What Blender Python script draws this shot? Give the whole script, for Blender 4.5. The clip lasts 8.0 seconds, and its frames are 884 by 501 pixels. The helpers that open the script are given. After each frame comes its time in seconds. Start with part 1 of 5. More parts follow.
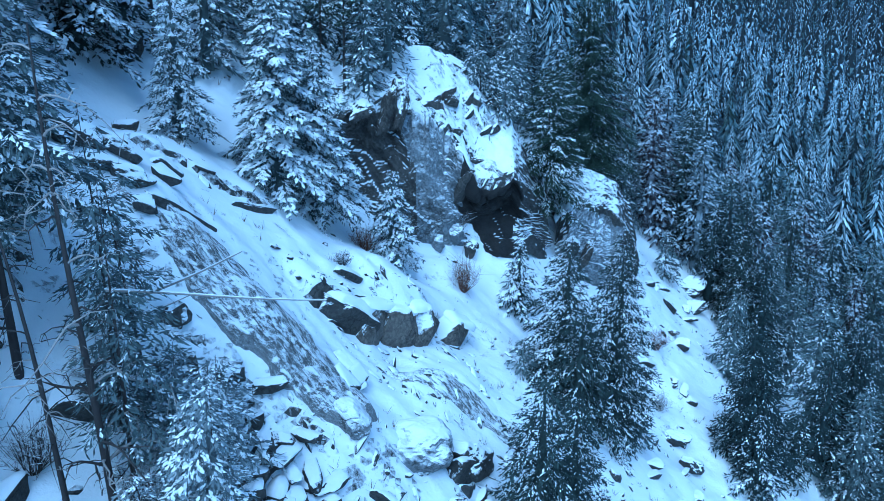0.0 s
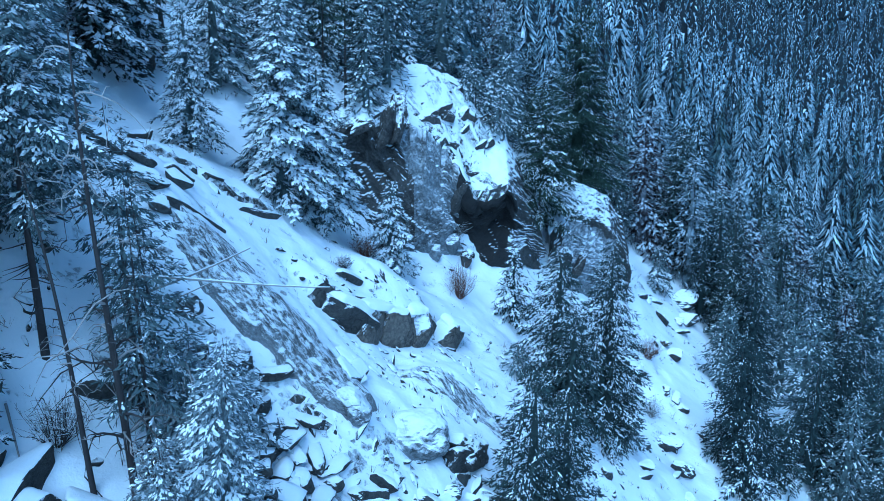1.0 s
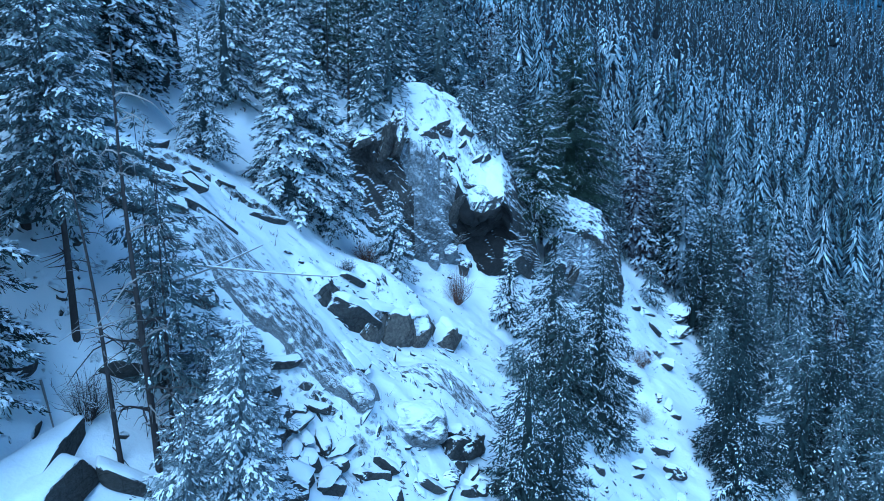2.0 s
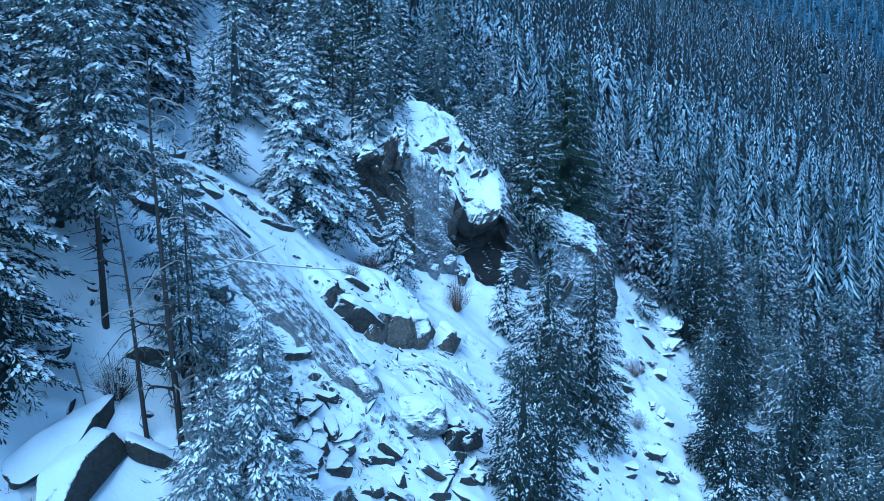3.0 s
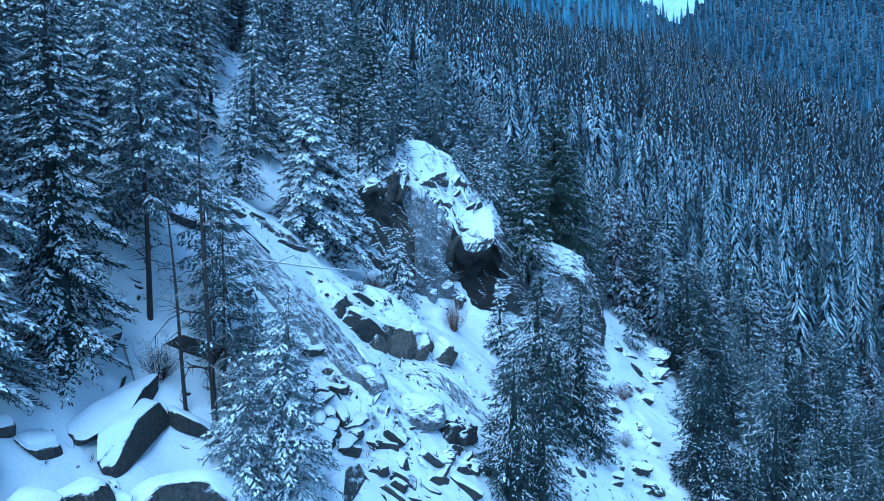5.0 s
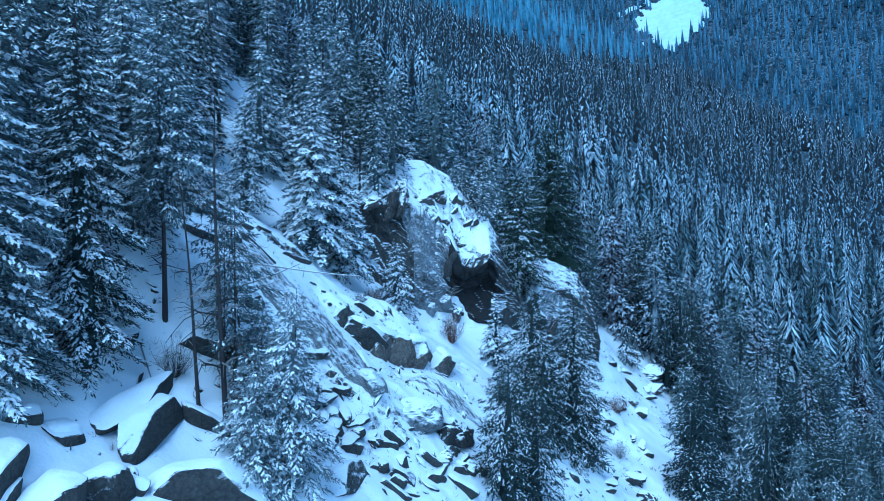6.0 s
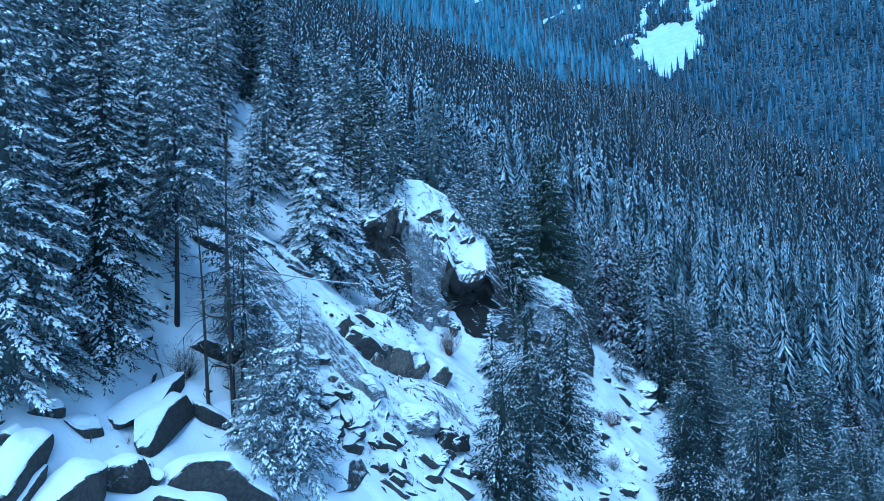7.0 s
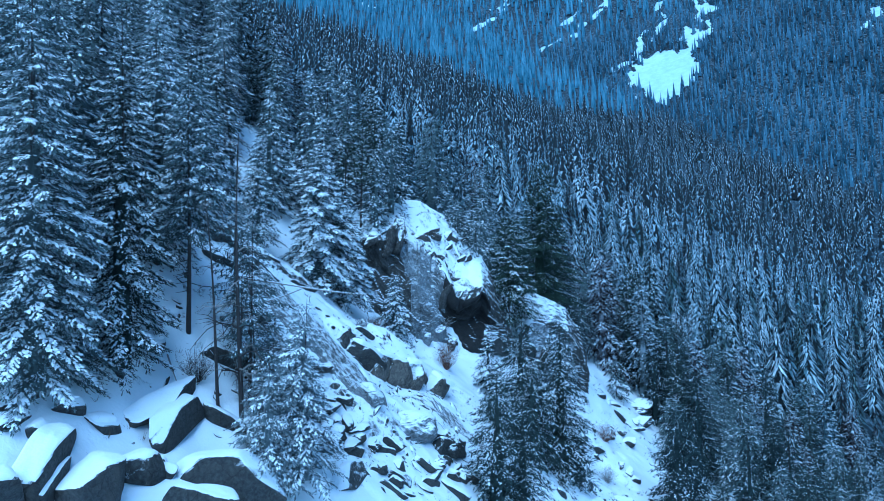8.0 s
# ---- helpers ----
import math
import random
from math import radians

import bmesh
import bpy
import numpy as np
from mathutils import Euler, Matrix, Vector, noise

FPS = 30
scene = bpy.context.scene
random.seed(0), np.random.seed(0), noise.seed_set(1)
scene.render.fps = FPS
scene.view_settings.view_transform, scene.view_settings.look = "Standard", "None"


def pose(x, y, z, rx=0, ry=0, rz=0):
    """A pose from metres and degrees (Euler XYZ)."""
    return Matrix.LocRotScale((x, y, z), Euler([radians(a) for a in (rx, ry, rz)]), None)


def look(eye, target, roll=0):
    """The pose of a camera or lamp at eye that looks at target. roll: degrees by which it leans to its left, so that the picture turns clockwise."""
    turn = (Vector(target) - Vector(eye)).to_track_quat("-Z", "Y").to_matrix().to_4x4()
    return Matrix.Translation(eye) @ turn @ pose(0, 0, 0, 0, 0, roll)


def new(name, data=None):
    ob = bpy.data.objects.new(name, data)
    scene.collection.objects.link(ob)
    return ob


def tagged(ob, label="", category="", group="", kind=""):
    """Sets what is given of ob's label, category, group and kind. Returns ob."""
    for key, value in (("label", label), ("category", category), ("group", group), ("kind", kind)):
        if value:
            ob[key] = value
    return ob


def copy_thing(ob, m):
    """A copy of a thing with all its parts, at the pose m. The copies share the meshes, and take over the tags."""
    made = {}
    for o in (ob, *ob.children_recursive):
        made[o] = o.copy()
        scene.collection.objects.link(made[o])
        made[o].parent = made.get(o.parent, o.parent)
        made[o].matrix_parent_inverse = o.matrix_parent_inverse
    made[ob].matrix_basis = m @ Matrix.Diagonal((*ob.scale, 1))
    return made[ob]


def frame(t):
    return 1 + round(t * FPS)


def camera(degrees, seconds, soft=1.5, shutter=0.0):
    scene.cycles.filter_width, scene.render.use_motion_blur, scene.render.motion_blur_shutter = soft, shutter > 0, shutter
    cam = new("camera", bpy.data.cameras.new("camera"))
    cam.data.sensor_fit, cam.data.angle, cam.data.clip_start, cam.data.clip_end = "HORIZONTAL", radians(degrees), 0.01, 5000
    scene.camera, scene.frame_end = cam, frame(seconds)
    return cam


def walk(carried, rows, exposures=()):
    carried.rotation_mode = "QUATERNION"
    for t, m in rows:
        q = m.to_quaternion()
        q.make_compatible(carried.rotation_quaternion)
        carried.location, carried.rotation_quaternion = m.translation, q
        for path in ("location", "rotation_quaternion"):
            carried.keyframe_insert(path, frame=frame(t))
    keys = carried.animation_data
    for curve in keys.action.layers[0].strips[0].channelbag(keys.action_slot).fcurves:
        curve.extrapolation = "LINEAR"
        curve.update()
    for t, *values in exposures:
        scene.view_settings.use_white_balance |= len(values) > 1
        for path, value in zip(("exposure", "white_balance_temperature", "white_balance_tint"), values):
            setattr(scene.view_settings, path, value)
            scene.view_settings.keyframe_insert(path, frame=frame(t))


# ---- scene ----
cam = camera(63, 8.0, soft=0.6)
PATH = [
    (0, (-0.050, 8.761, 39.649), (-0.120, 16.971, 33.940), 0.17),
    (0.5, (0.029, 7.846, 39.676), (-0.034, 16.157, 34.114), 0.12),
    (1, (0.070, 6.831, 39.717), (0.015, 15.239, 34.304), 0.09),
    (1.5, (0.081, 5.743, 39.766), (0.036, 14.247, 34.504), 0.07),
    (2, (0.074, 4.610, 39.819), (0.039, 13.208, 34.712), 0.05),
    (2.5, (0.056, 3.454, 39.871), (0.031, 12.143, 34.921), 0.03),
    (3, (0.034, 2.291, 39.920), (0.017, 11.069, 35.131), 0.02),
    (3.5, (0.014, 1.136, 39.963), (0.006, 10.002, 35.337), 0.01),
    (4, (0.000, 0.000, 40.000), (0.000, 8.949, 35.538), 0.00),
    (4.5, (-0.004, -1.111, 40.029), (0.004, 7.919, 35.733), -0.01),
    (5, (0.005, -2.195, 40.052), (0.021, 6.912, 35.921), -0.01),
    (5.5, (0.028, -3.253, 40.069), (0.052, 5.928, 36.104), -0.01),
    (6, (0.064, -4.289, 40.084), (0.096, 4.961, 36.283), -0.01),
    (6.5, (0.113, -5.313, 40.098), (0.154, 4.002, 36.462), -0.02),
    (7, (0.173, -6.338, 40.116), (0.220, 3.040, 36.645), -0.02),
    (7.5, (0.239, -7.380, 40.143), (0.292, 2.058, 36.839), -0.03),
    (8, (0.308, -8.459, 40.185), (0.362, 1.036, 37.050), -0.06),
]
# The plan below is laid out square to the hillside, which rises away from the camera: this stands it upright.
RISE = 14
LEVEL = Matrix.Translation((0, 0, 40)) @ Matrix.Rotation(radians(RISE), 4, "X") @ Matrix.Translation((0, 0, -40))
walk(
    cam,
    [(t, LEVEL @ look(eye, target, roll)) for t, eye, target, roll in PATH],
    exposures=[(0, -0.03, 3810, -8), (8, -0.06, 3810, -8)],
)

# ---- light ----
world = bpy.data.worlds.new("winter_sky")
scene.world = world
world.use_nodes = True
wn = world.node_tree.nodes
sky = wn.new("ShaderNodeTexSky")
sky.sky_type = "NISHITA"
sky.sun_disc = False
sky.sun_elevation = radians(58)
sky.sun_rotation = radians(-153)
wn["Background"].inputs["Strength"].default_value = 0.13
world.node_tree.links.new(sky.outputs["Color"], wn["Background"].inputs["Color"])
sun = new("sun", bpy.data.lights.new("sun", "SUN"))
sun.data.energy = 3.3
sun.data.angle = radians(60)
sun.data.color = (1.0, 0.97, 0.93)
sun.matrix_world = look((-12.7, 15, 60), (0, 40, 15))


# ---- numeric helpers ----
TABLE = np.random.RandomState(7).rand(64, 64)


def smooth(a, b, v):
    u = np.clip((v - a) / (b - a), 0, 1)
    return u * u * (3 - 2 * u)


def vnoise(x, y):
    """Smooth value noise from -1 to 1 on a unit lattice."""
    xi, yi = np.floor(x).astype(int), np.floor(y).astype(int)
    u, v = x - xi, y - yi
    u, v = u * u * (3 - 2 * u), v * v * (3 - 2 * v)
    t = lambda i, j: TABLE[(xi + i) % 64, (yi + j) % 64]
    return 2 * ((t(0, 0) * (1 - u) + t(1, 0) * u) * (1 - v) + (t(0, 1) * (1 - u) + t(1, 1) * u) * v) - 1


def bump(x, y, cx, cy, sx, sy, turn=0.0):
    c, s = math.cos(radians(turn)), math.sin(radians(turn))
    u, v = (x - cx) * c + (y - cy) * s, (y - cy) * c - (x - cx) * s
    return np.exp(-((u / sx) ** 2) - (v / sy) ** 2)


# ---- ground shape ----
def base_height(x, y):
    """The broad form: a steep hillside that falls to the right, a wooded valley side behind it and the far side of the valley."""
    near = 17.0 - 0.65 * np.minimum(x, 0) - 0.92 * np.clip(x, 0, 15) - 0.75 * np.maximum(x - 15, 0)
    near = np.where(x < -18, 17 + 0.65 * 18 + 0.8 * (-18 - x), near)
    near = np.maximum(near, -45 + 0.02 * np.abs(x))
    far = 7.0 - 0.40 * x - 0.0 * y
    far = np.maximum(far, -46 + 0.05 * (y - 330))
    far = far - 0.6 * np.maximum(0, y - 375 - 0.35 * x)
    z = near + (far - near) * smooth(62, 108, y + 0.25 * np.minimum(x, 0) * 0)
    # the other side of the valley, beyond the creek
    across = ((x - 205) * 133 + (y - 335) * 57) / 144.7
    along = (-(x - 205) * 57 + (y - 335) * 133) / 144.7
    floor = -52 + 0.17 * np.clip(along, -300, 900)
    other = floor + 0.42 * np.maximum(across, 0) + 0.0006 * np.maximum(across, 0) ** 2
    z = np.maximum(z, np.minimum(other, 600))
    back = -60 + 0.55 * np.maximum(0, y - 760)
    z = np.maximum(z, np.minimum(back, 700))
    return z


def ledge(x, y, x0, y0, x1, y1, rise, decay, sharp=0.7, ends=0.12):
    """A step in the ground along a line: the side to the left of the way from the first to the second point stands higher."""
    length = math.hypot(x1 - x0, y1 - y0)
    ux, uy = (x1 - x0) / length, (y1 - y0) / length
    u = ((x - x0) * ux + (y - y0) * uy) / length
    wob = 0.35 * vnoise(x * 1.1 + x0, y * 1.1) + 0.25 * np.round(1.5 * vnoise(u * length * 0.9 + y1, u * 0))
    d = -(x - x0) * uy + (y - y0) * ux + wob * min(1.0, rise)
    window = smooth(-ends, ends, u) * (1 - smooth(1 - ends, 1 + ends, u))
    return rise * window * smooth(0, sharp, d) * np.exp(-((np.maximum(d - sharp, 0) / decay) ** 2))


LEDGES = [
    # the crag, the overhang beside it and the pale outcrop
    (-6.6, 45.4, 1.2, 48.9, 3.4, 6.5, 1.6),
    (-0.2, 50.4, 6.0, 51.8, 3.4, 6.0, 2.6),
    (8.4, 52.0, 14.0, 56.0, 2.6, 5.0, 5.5),
    # the low wall of granite below the young spruce
    (-5.2, 31.9, -0.4, 36.4, 1.5, 2.6, 0.25),
    # bank under the trees on the left
    (-13.0, 34.2, -8.0, 36.2, 0.5, 2.0, 0.4),
]


def height(x, y):
    x, y = np.asarray(x, float), np.asarray(y, float)
    z = base_height(x, y)
    # knoll and slab rib on the uphill side
    z = z + 3.2 * bump(x, y, -13.5, 28.5, 5.5, 6.5)
    z = z + 1.5 * bump(x, y, -7.0, 28.0, 6.0, 1.9, -38)
    # gully in front of the crag, the shoulder behind it, and the snowy ribs below
    z = z - 2.2 * bump(x, y, -1.0, 42.6, 9.0, 3.2, -12)
    z = z + 0.3 * bump(x, y, 3.6, 46.6, 2.4, 1.0, 0) - 1.5 * bump(x, y, -0.6, 45.2, 4.6, 1.7, 20)
    z = z - 1.0 * bump(x, y, -6.6, 40.2, 3.2, 2.4, 0) - 1.0 * bump(x, y, -2.6, 40.6, 2.5, 1.6, -12)
    z = z + 3.2 * bump(x, y, 0.5, 56.5, 5.5, 4.5, -25)
    z = z + 2.6 * bump(x, y, 12.0, 57.0, 4.0, 4.0, -30)
    z = z + 1.0 * bump(x, y, 23.0, 65.5, 4.0, 4.0)
    z = z - 1.6 * bump(x, y, 13.0, 43.0, 5.0, 6.0) - 1.2 * bump(x, y, 0.8, 37.2, 2.6, 2.4) - 1.3 * bump(x, y, -2.2, 34.0, 4.0, 2.4, 42)
    for row in LEDGES:
        z = z + ledge(x, y, *row)
    near = 1 - smooth(70, 120, y)
    z = z + near * (0.40 * vnoise(x * 0.35, y * 0.35) + 0.13 * vnoise(x * 0.9 + 9, y * 0.9) + 0.05 * vnoise(x * 2.1, y * 2.1 + 5))
    # ledges that run down the slab
    rib = bump(x, y, -5.0, 28.5, 9.0, 6.0, -35)
    along = vnoise((x * 0.82 - y * 0.57) * 0.5, (x * 0.57 + y * 0.82) * 2.6)
    z = z + rib * 0.10 * np.round(along * 2.2)
    z = z + near * 0.10 * np.maximum(vnoise(x * 1.7 + 3, y * 1.7), 0) * np.maximum(vnoise(x * 0.5, y * 0.5 + 7) + 0.4, 0)
    z = z + (1 - near) * 2.5 * vnoise(x * 0.03, y * 0.03)
    return z


CRAG = np.array([
    # across, foot (away, up), lip (away, up), hollow under the lip, crest behind (away, up)
    (-8.2, 43.6, 19.6, 44.6, 21.6, 0.2, 47.5, 23.4),
    (-7.0, 43.5, 18.2, 44.7, 22.5, 0.5, 48.0, 24.2),
    (-5.4, 43.7, 17.4, 45.0, 23.1, 1.1, 49.0, 24.6),
    (-4.2, 44.1, 16.8, 45.9, 23.2, 0.6, 50.0, 24.6),
    (-3.2, 44.4, 16.3, 46.9, 23.5, 0.1, 51.0, 24.8),
    (-2.4, 44.6, 15.7, 47.1, 22.3, -0.3, 51.8, 24.9),
    (-1.2, 45.0, 15.0, 47.4, 21.7, -0.6, 52.2, 24.7),
    (0.0, 45.5, 14.5, 47.7, 20.7, -0.4, 52.2, 23.8),
    (0.7, 46.0, 14.3, 47.5, 19.3, 0.0, 52.0, 23.2),
    (1.5, 46.2, 13.9, 46.6, 17.4, 1.3, 52.0, 22.5),
    (2.8, 46.4, 13.6, 46.8, 17.6, 2.1, 51.8, 21.0),
    (4.0, 46.7, 13.4, 47.3, 18.1, 1.9, 51.4, 20.0),
    (4.7, 47.4, 13.4, 48.2, 16.8, 0.5, 51.2, 18.9),
    (5.6, 48.4, 13.4, 49.6, 15.0, 0.0, 51.8, 16.6),
    (7.0, 49.8, 11.4, 51.2, 12.6, 0.0, 52.8, 13.6),
])


OUTCROP = np.array([
    (7.6, 49.8, 9.4, 51.8, 11.6, 0.0, 55.0, 14.0),
    (8.6, 49.8, 9.6, 52.0, 12.7, 0.0, 55.2, 14.9),
    (9.6, 50.2, 9.2, 52.4, 12.8, 0.1, 55.6, 14.7),
    (10.4, 50.8, 8.6, 52.8, 12.2, -0.2, 56.0, 14.2),
    (11.4, 51.4, 7.8, 53.4, 11.7, -0.2, 56.4, 13.6),
    (12.8, 52.4, 6.6, 54.4, 10.4, 0.0, 57.0, 12.6),
    (14.2, 53.8, 5.0, 55.6, 7.8, 0.0, 57.8, 10.2),
    (15.4, 55.0, 3.4, 56.4, 5.0, 0.0, 58.4, 6.6),
])


def rock_top(x, y):
    """The snowy top of a rock mass, from its lip to its crest and down behind."""
    best = -99.0
    for rows in (CRAG, OUTCROP):
        ly, lz, cy, cz = (np.interp(x, rows[:, 0], rows[:, k]) for k in (3, 4, 6, 7))
        if rows[0, 0] + 0.2 < x < rows[-1, 0] - 0.2 and ly + 0.2 < y < cy + 2:
            best = max(best, np.interp((y - ly) / (cy - ly), (0, 1, 1.6), (0, 1, -1.5)) * (cz - lz) + lz)
    return best


def footing(x, y):
    """What one stands on: the ground, or the crag on it."""
    return float(max(height(x, y), rock_top(x, y)))


# ---- mesh helpers ----
def make_mesh(name, verts, tris, mats, index=None, smooth_shade=False):
    verts, tris = np.asarray(verts, np.float32), np.asarray(tris, np.int32)
    me = bpy.data.meshes.new(name)
    me.vertices.add(len(verts))
    me.vertices.foreach_set("co", verts.ravel())
    me.loops.add(tris.size)
    me.loops.foreach_set("vertex_index", tris.ravel())
    me.polygons.add(len(tris))
    side = tris.shape[1]
    me.polygons.foreach_set("loop_start", np.arange(0, tris.size, side, dtype=np.int32))
    for m in mats:
        me.materials.append(m)
    if index is not None:
        me.polygons.foreach_set("material_index", np.asarray(index, np.int32))
    if smooth_shade:
        me.polygons.foreach_set("use_smooth", np.ones(len(tris), bool))
    me.update(calc_edges=True)
    return me


def part(name, mesh, parent, label=""):
    ob = new(name, mesh)
    ob.parent = parent
    return tagged(ob, label)


class Pile:
    """Collects vertices and triangles of one mesh."""

    def __init__(self):
        self.v, self.f, self.m, self.n = [], [], [], 0

    def add(self, verts, tris, mat=0):
        verts, tris = np.asarray(verts, float).reshape(-1, 3), np.asarray(tris, int).reshape(-1, 3)
        self.v.append(verts)
        self.f.append(tris + self.n)
        self.m.append(np.full(len(tris), mat))
        self.n += len(verts)

    def tube(self, points, radii, sides=6, mat=0):
        points = np.asarray(points, float)
        n = len(points)
        ways = np.gradient(points, axis=0)
        ways /= np.linalg.norm(ways, axis=1, keepdims=True) + 1e-9
        ref = np.where(np.abs(ways[:, 2:3]) > 0.9, [[1.0, 0, 0]], [[0, 0, 1.0]])
        a = np.cross(ways, ref)
        a /= np.linalg.norm(a, axis=1, keepdims=True) + 1e-9
        b = np.cross(ways, a)
        ang = np.linspace(0, 2 * np.pi, sides, endpoint=False)
        ring = points[:, None] + np.asarray(radii)[:, None, None] * (np.cos(ang)[None, :, None] * a[:, None] + np.sin(ang)[None, :, None] * b[:, None])
        i, j = np.meshgrid(np.arange(n - 1), np.arange(sides), indexing="ij")
        i, j = i.ravel(), j.ravel()
        k = (j + 1) % sides
        p, q, r, s = i * sides + j, i * sides + k, (i + 1) * sides + k, (i + 1) * sides + j
        self.add(ring.reshape(-1, 3), np.concatenate([np.stack([p, q, r], 1), np.stack([p, r, s], 1)]), mat)

    def mesh(self, name, mats, smooth_shade=False):
        return make_mesh(name, np.concatenate(self.v), np.concatenate(self.f), mats, np.concatenate(self.m), smooth_shade)


# ---- materials ----
class Nodes:
    def __init__(self, name):
        self.mat = bpy.data.materials.new(name)
        self.mat.use_nodes = True
        self.tree = self.mat.node_tree
        self.bsdf = self.tree.nodes["Principled BSDF"]

    def add(self, kind, **values):
        n = self.tree.nodes.new(kind)
        for key, value in values.items():
            if key in n.inputs:
                n.inputs[key].default_value = value
        return n

    def link(self, a, b):
        self.tree.links.new(a, b)

    def noise(self, coord, scale, detail=4.0, rough=0.6):
        n = self.add("ShaderNodeTexNoise", Scale=scale, Detail=detail, Roughness=rough)
        self.link(coord, n.inputs["Vector"])
        return n.outputs["Fac"]

    def ramp(self, fac, *stops):
        n = self.tree.nodes.new("ShaderNodeValToRGB")
        el = n.color_ramp.elements
        while len(el) < len(stops):
            el.new(0.5)
        for e, (at, col) in zip(el, stops):
            e.position, e.color = at, (*col, 1) if len(col) == 3 else col
        self.link(fac, n.inputs["Fac"])
        return n.outputs["Color"]

    def mix(self, fac, a, b):
        n = self.tree.nodes.new("ShaderNodeMix")
        n.data_type = "RGBA"
        for socket, value in ((n.inputs[0], fac), (n.inputs[6], a), (n.inputs[7], b)):
            if isinstance(value, (int, float)):
                socket.default_value = value
            elif isinstance(value, tuple):
                socket.default_value = (*value, 1)
            else:
                self.link(value, socket)
        return n.outputs[2]

    def math(self, op, a, b, clamp=False):
        n = self.tree.nodes.new("ShaderNodeMath")
        n.operation, n.use_clamp = op, clamp
        for socket, value in zip(n.inputs, (a, b)):
            if isinstance(value, (int, float)):
                socket.default_value = value
            else:
                self.link(value, socket)
        return n.outputs[0]

    def bump(self, h, strength, distance):
        n = self.add("ShaderNodeBump", Strength=strength, Distance=distance)
        self.link(h, n.inputs["Height"])
        self.link(n.outputs["Normal"], self.bsdf.inputs["Normal"])


def g3(v):
    return (v, v, v)


def rocky(name, dark, light, low, high, grain=0.8, seams=0.8, spread=(0.5, 0.62), scale=1.0, stain=0.6, vary=0.6, blackened=0.85, run=None):
    """Granite that carries snow wherever it lies flat enough, with seams that run down the slope."""
    s = Nodes(name)
    pos = s.add("ShaderNodeNewGeometry")
    sep = s.add("ShaderNodeSeparateXYZ")
    s.link(pos.outputs["True Normal"], sep.inputs[0])
    comb = s.add("ShaderNodeCombineXYZ")
    for k, (way, stretch) in enumerate((((0.73, -0.33, -0.6), 0.3), ((0.42, 0.91, 0.0), 1.0), ((0.55, -0.25, 0.8), 1.0))):
        d = s.tree.nodes.new("ShaderNodeVectorMath")
        d.operation = "DOT_PRODUCT"
        d.inputs[1].default_value = tuple(c * stretch * scale for c in way)
        s.link(pos.outputs["Position"], d.inputs[0])
        s.link(d.outputs["Value"], comb.inputs[k])
    at = pos.outputs["Position"]
    coarse, fine = s.noise(at, 0.9 * scale, 6), s.noise(at, 7.0 * scale, 5)
    streak = s.noise(comb.outputs[0], 2.2, 6, 0.68)
    patch = s.noise(at, 0.33, 4)
    crack = s.tree.nodes.new("ShaderNodeTexVoronoi")
    crack.feature = "DISTANCE_TO_EDGE"
    crack.inputs["Scale"].default_value = 1.3 * scale
    warp = s.tree.nodes.new("ShaderNodeVectorMath")
    warp.operation = "MULTIPLY_ADD"
    warp.inputs[1].default_value = (0.6, 0.6, 0.6)
    s.link(s.add("ShaderNodeNewGeometry").outputs["Position"], warp.inputs[2])
    wn_ = s.add("ShaderNodeTexNoise", Scale=1.7 * scale, Detail=4.0)
    s.link(at, wn_.inputs["Vector"])
    s.link(wn_.outputs["Color"], warp.inputs[0])
    s.link(warp.outputs[0], crack.inputs["Vector"])
    rock = s.mix(s.ramp(fine, (0.35, g3(0)), (0.65, g3(1))), dark, light)
    rock = s.mix(s.ramp(coarse, (0.45, g3(0)), (0.7, g3(stain))), rock, (0.07, 0.062, 0.048))
    rock = s.mix(s.ramp(streak, (0.36, g3(blackened)), (0.5, g3(0))), rock, (0.010, 0.010, 0.010))
    split = s.math("MULTIPLY", s.ramp(crack.outputs["Distance"], (0.0, g3(0.9)), (0.035, g3(0))), s.ramp(coarse, (0.42, g3(0)), (0.55, g3(1))))
    rock = s.mix(split, rock, (0.006, 0.006, 0.006))
    rock = s.mix(s.ramp(patch, (0.45, g3(0.0)), (0.65, g3(0.4))), rock, light)
    lift = s.math("ADD", sep.outputs["Z"], s.math("MULTIPLY", s.math("SUBTRACT", coarse, 0.5), vary))
    lift = s.math("ADD", lift, s.math("MULTIPLY", s.math("SUBTRACT", fine, 0.5), grain))
    lift = s.math("ADD", lift, s.math("MULTIPLY", s.math("SUBTRACT", streak, 0.5), grain if run is None else run))
    cover = s.ramp(lift, (low, g3(0)), (high, g3(1)))
    seam = s.ramp(streak, (0.40, g3(0)), (0.425, g3(1)), (0.445, g3(1)), (0.47, g3(0)))
    bare = s.math("MULTIPLY", s.math("MULTIPLY", seam, s.ramp(patch, (spread[0], g3(0)), (spread[1], g3(1)))), seams)
    cover = s.math("MULTIPLY", cover, s.math("SUBTRACT", 1.0, bare))
    snow = s.mix(coarse, (0.78, 0.82, 0.86), (0.9, 0.92, 0.93))
    s.link(s.mix(cover, rock, snow), s.bsdf.inputs["Base Color"])
    s.bsdf.inputs["Roughness"].default_value = 0.8
    stone = s.math("MULTIPLY", s.math("SUBTRACT", 1.0, cover), s.math("ADD", streak, s.math("MULTIPLY", fine, 0.4)))
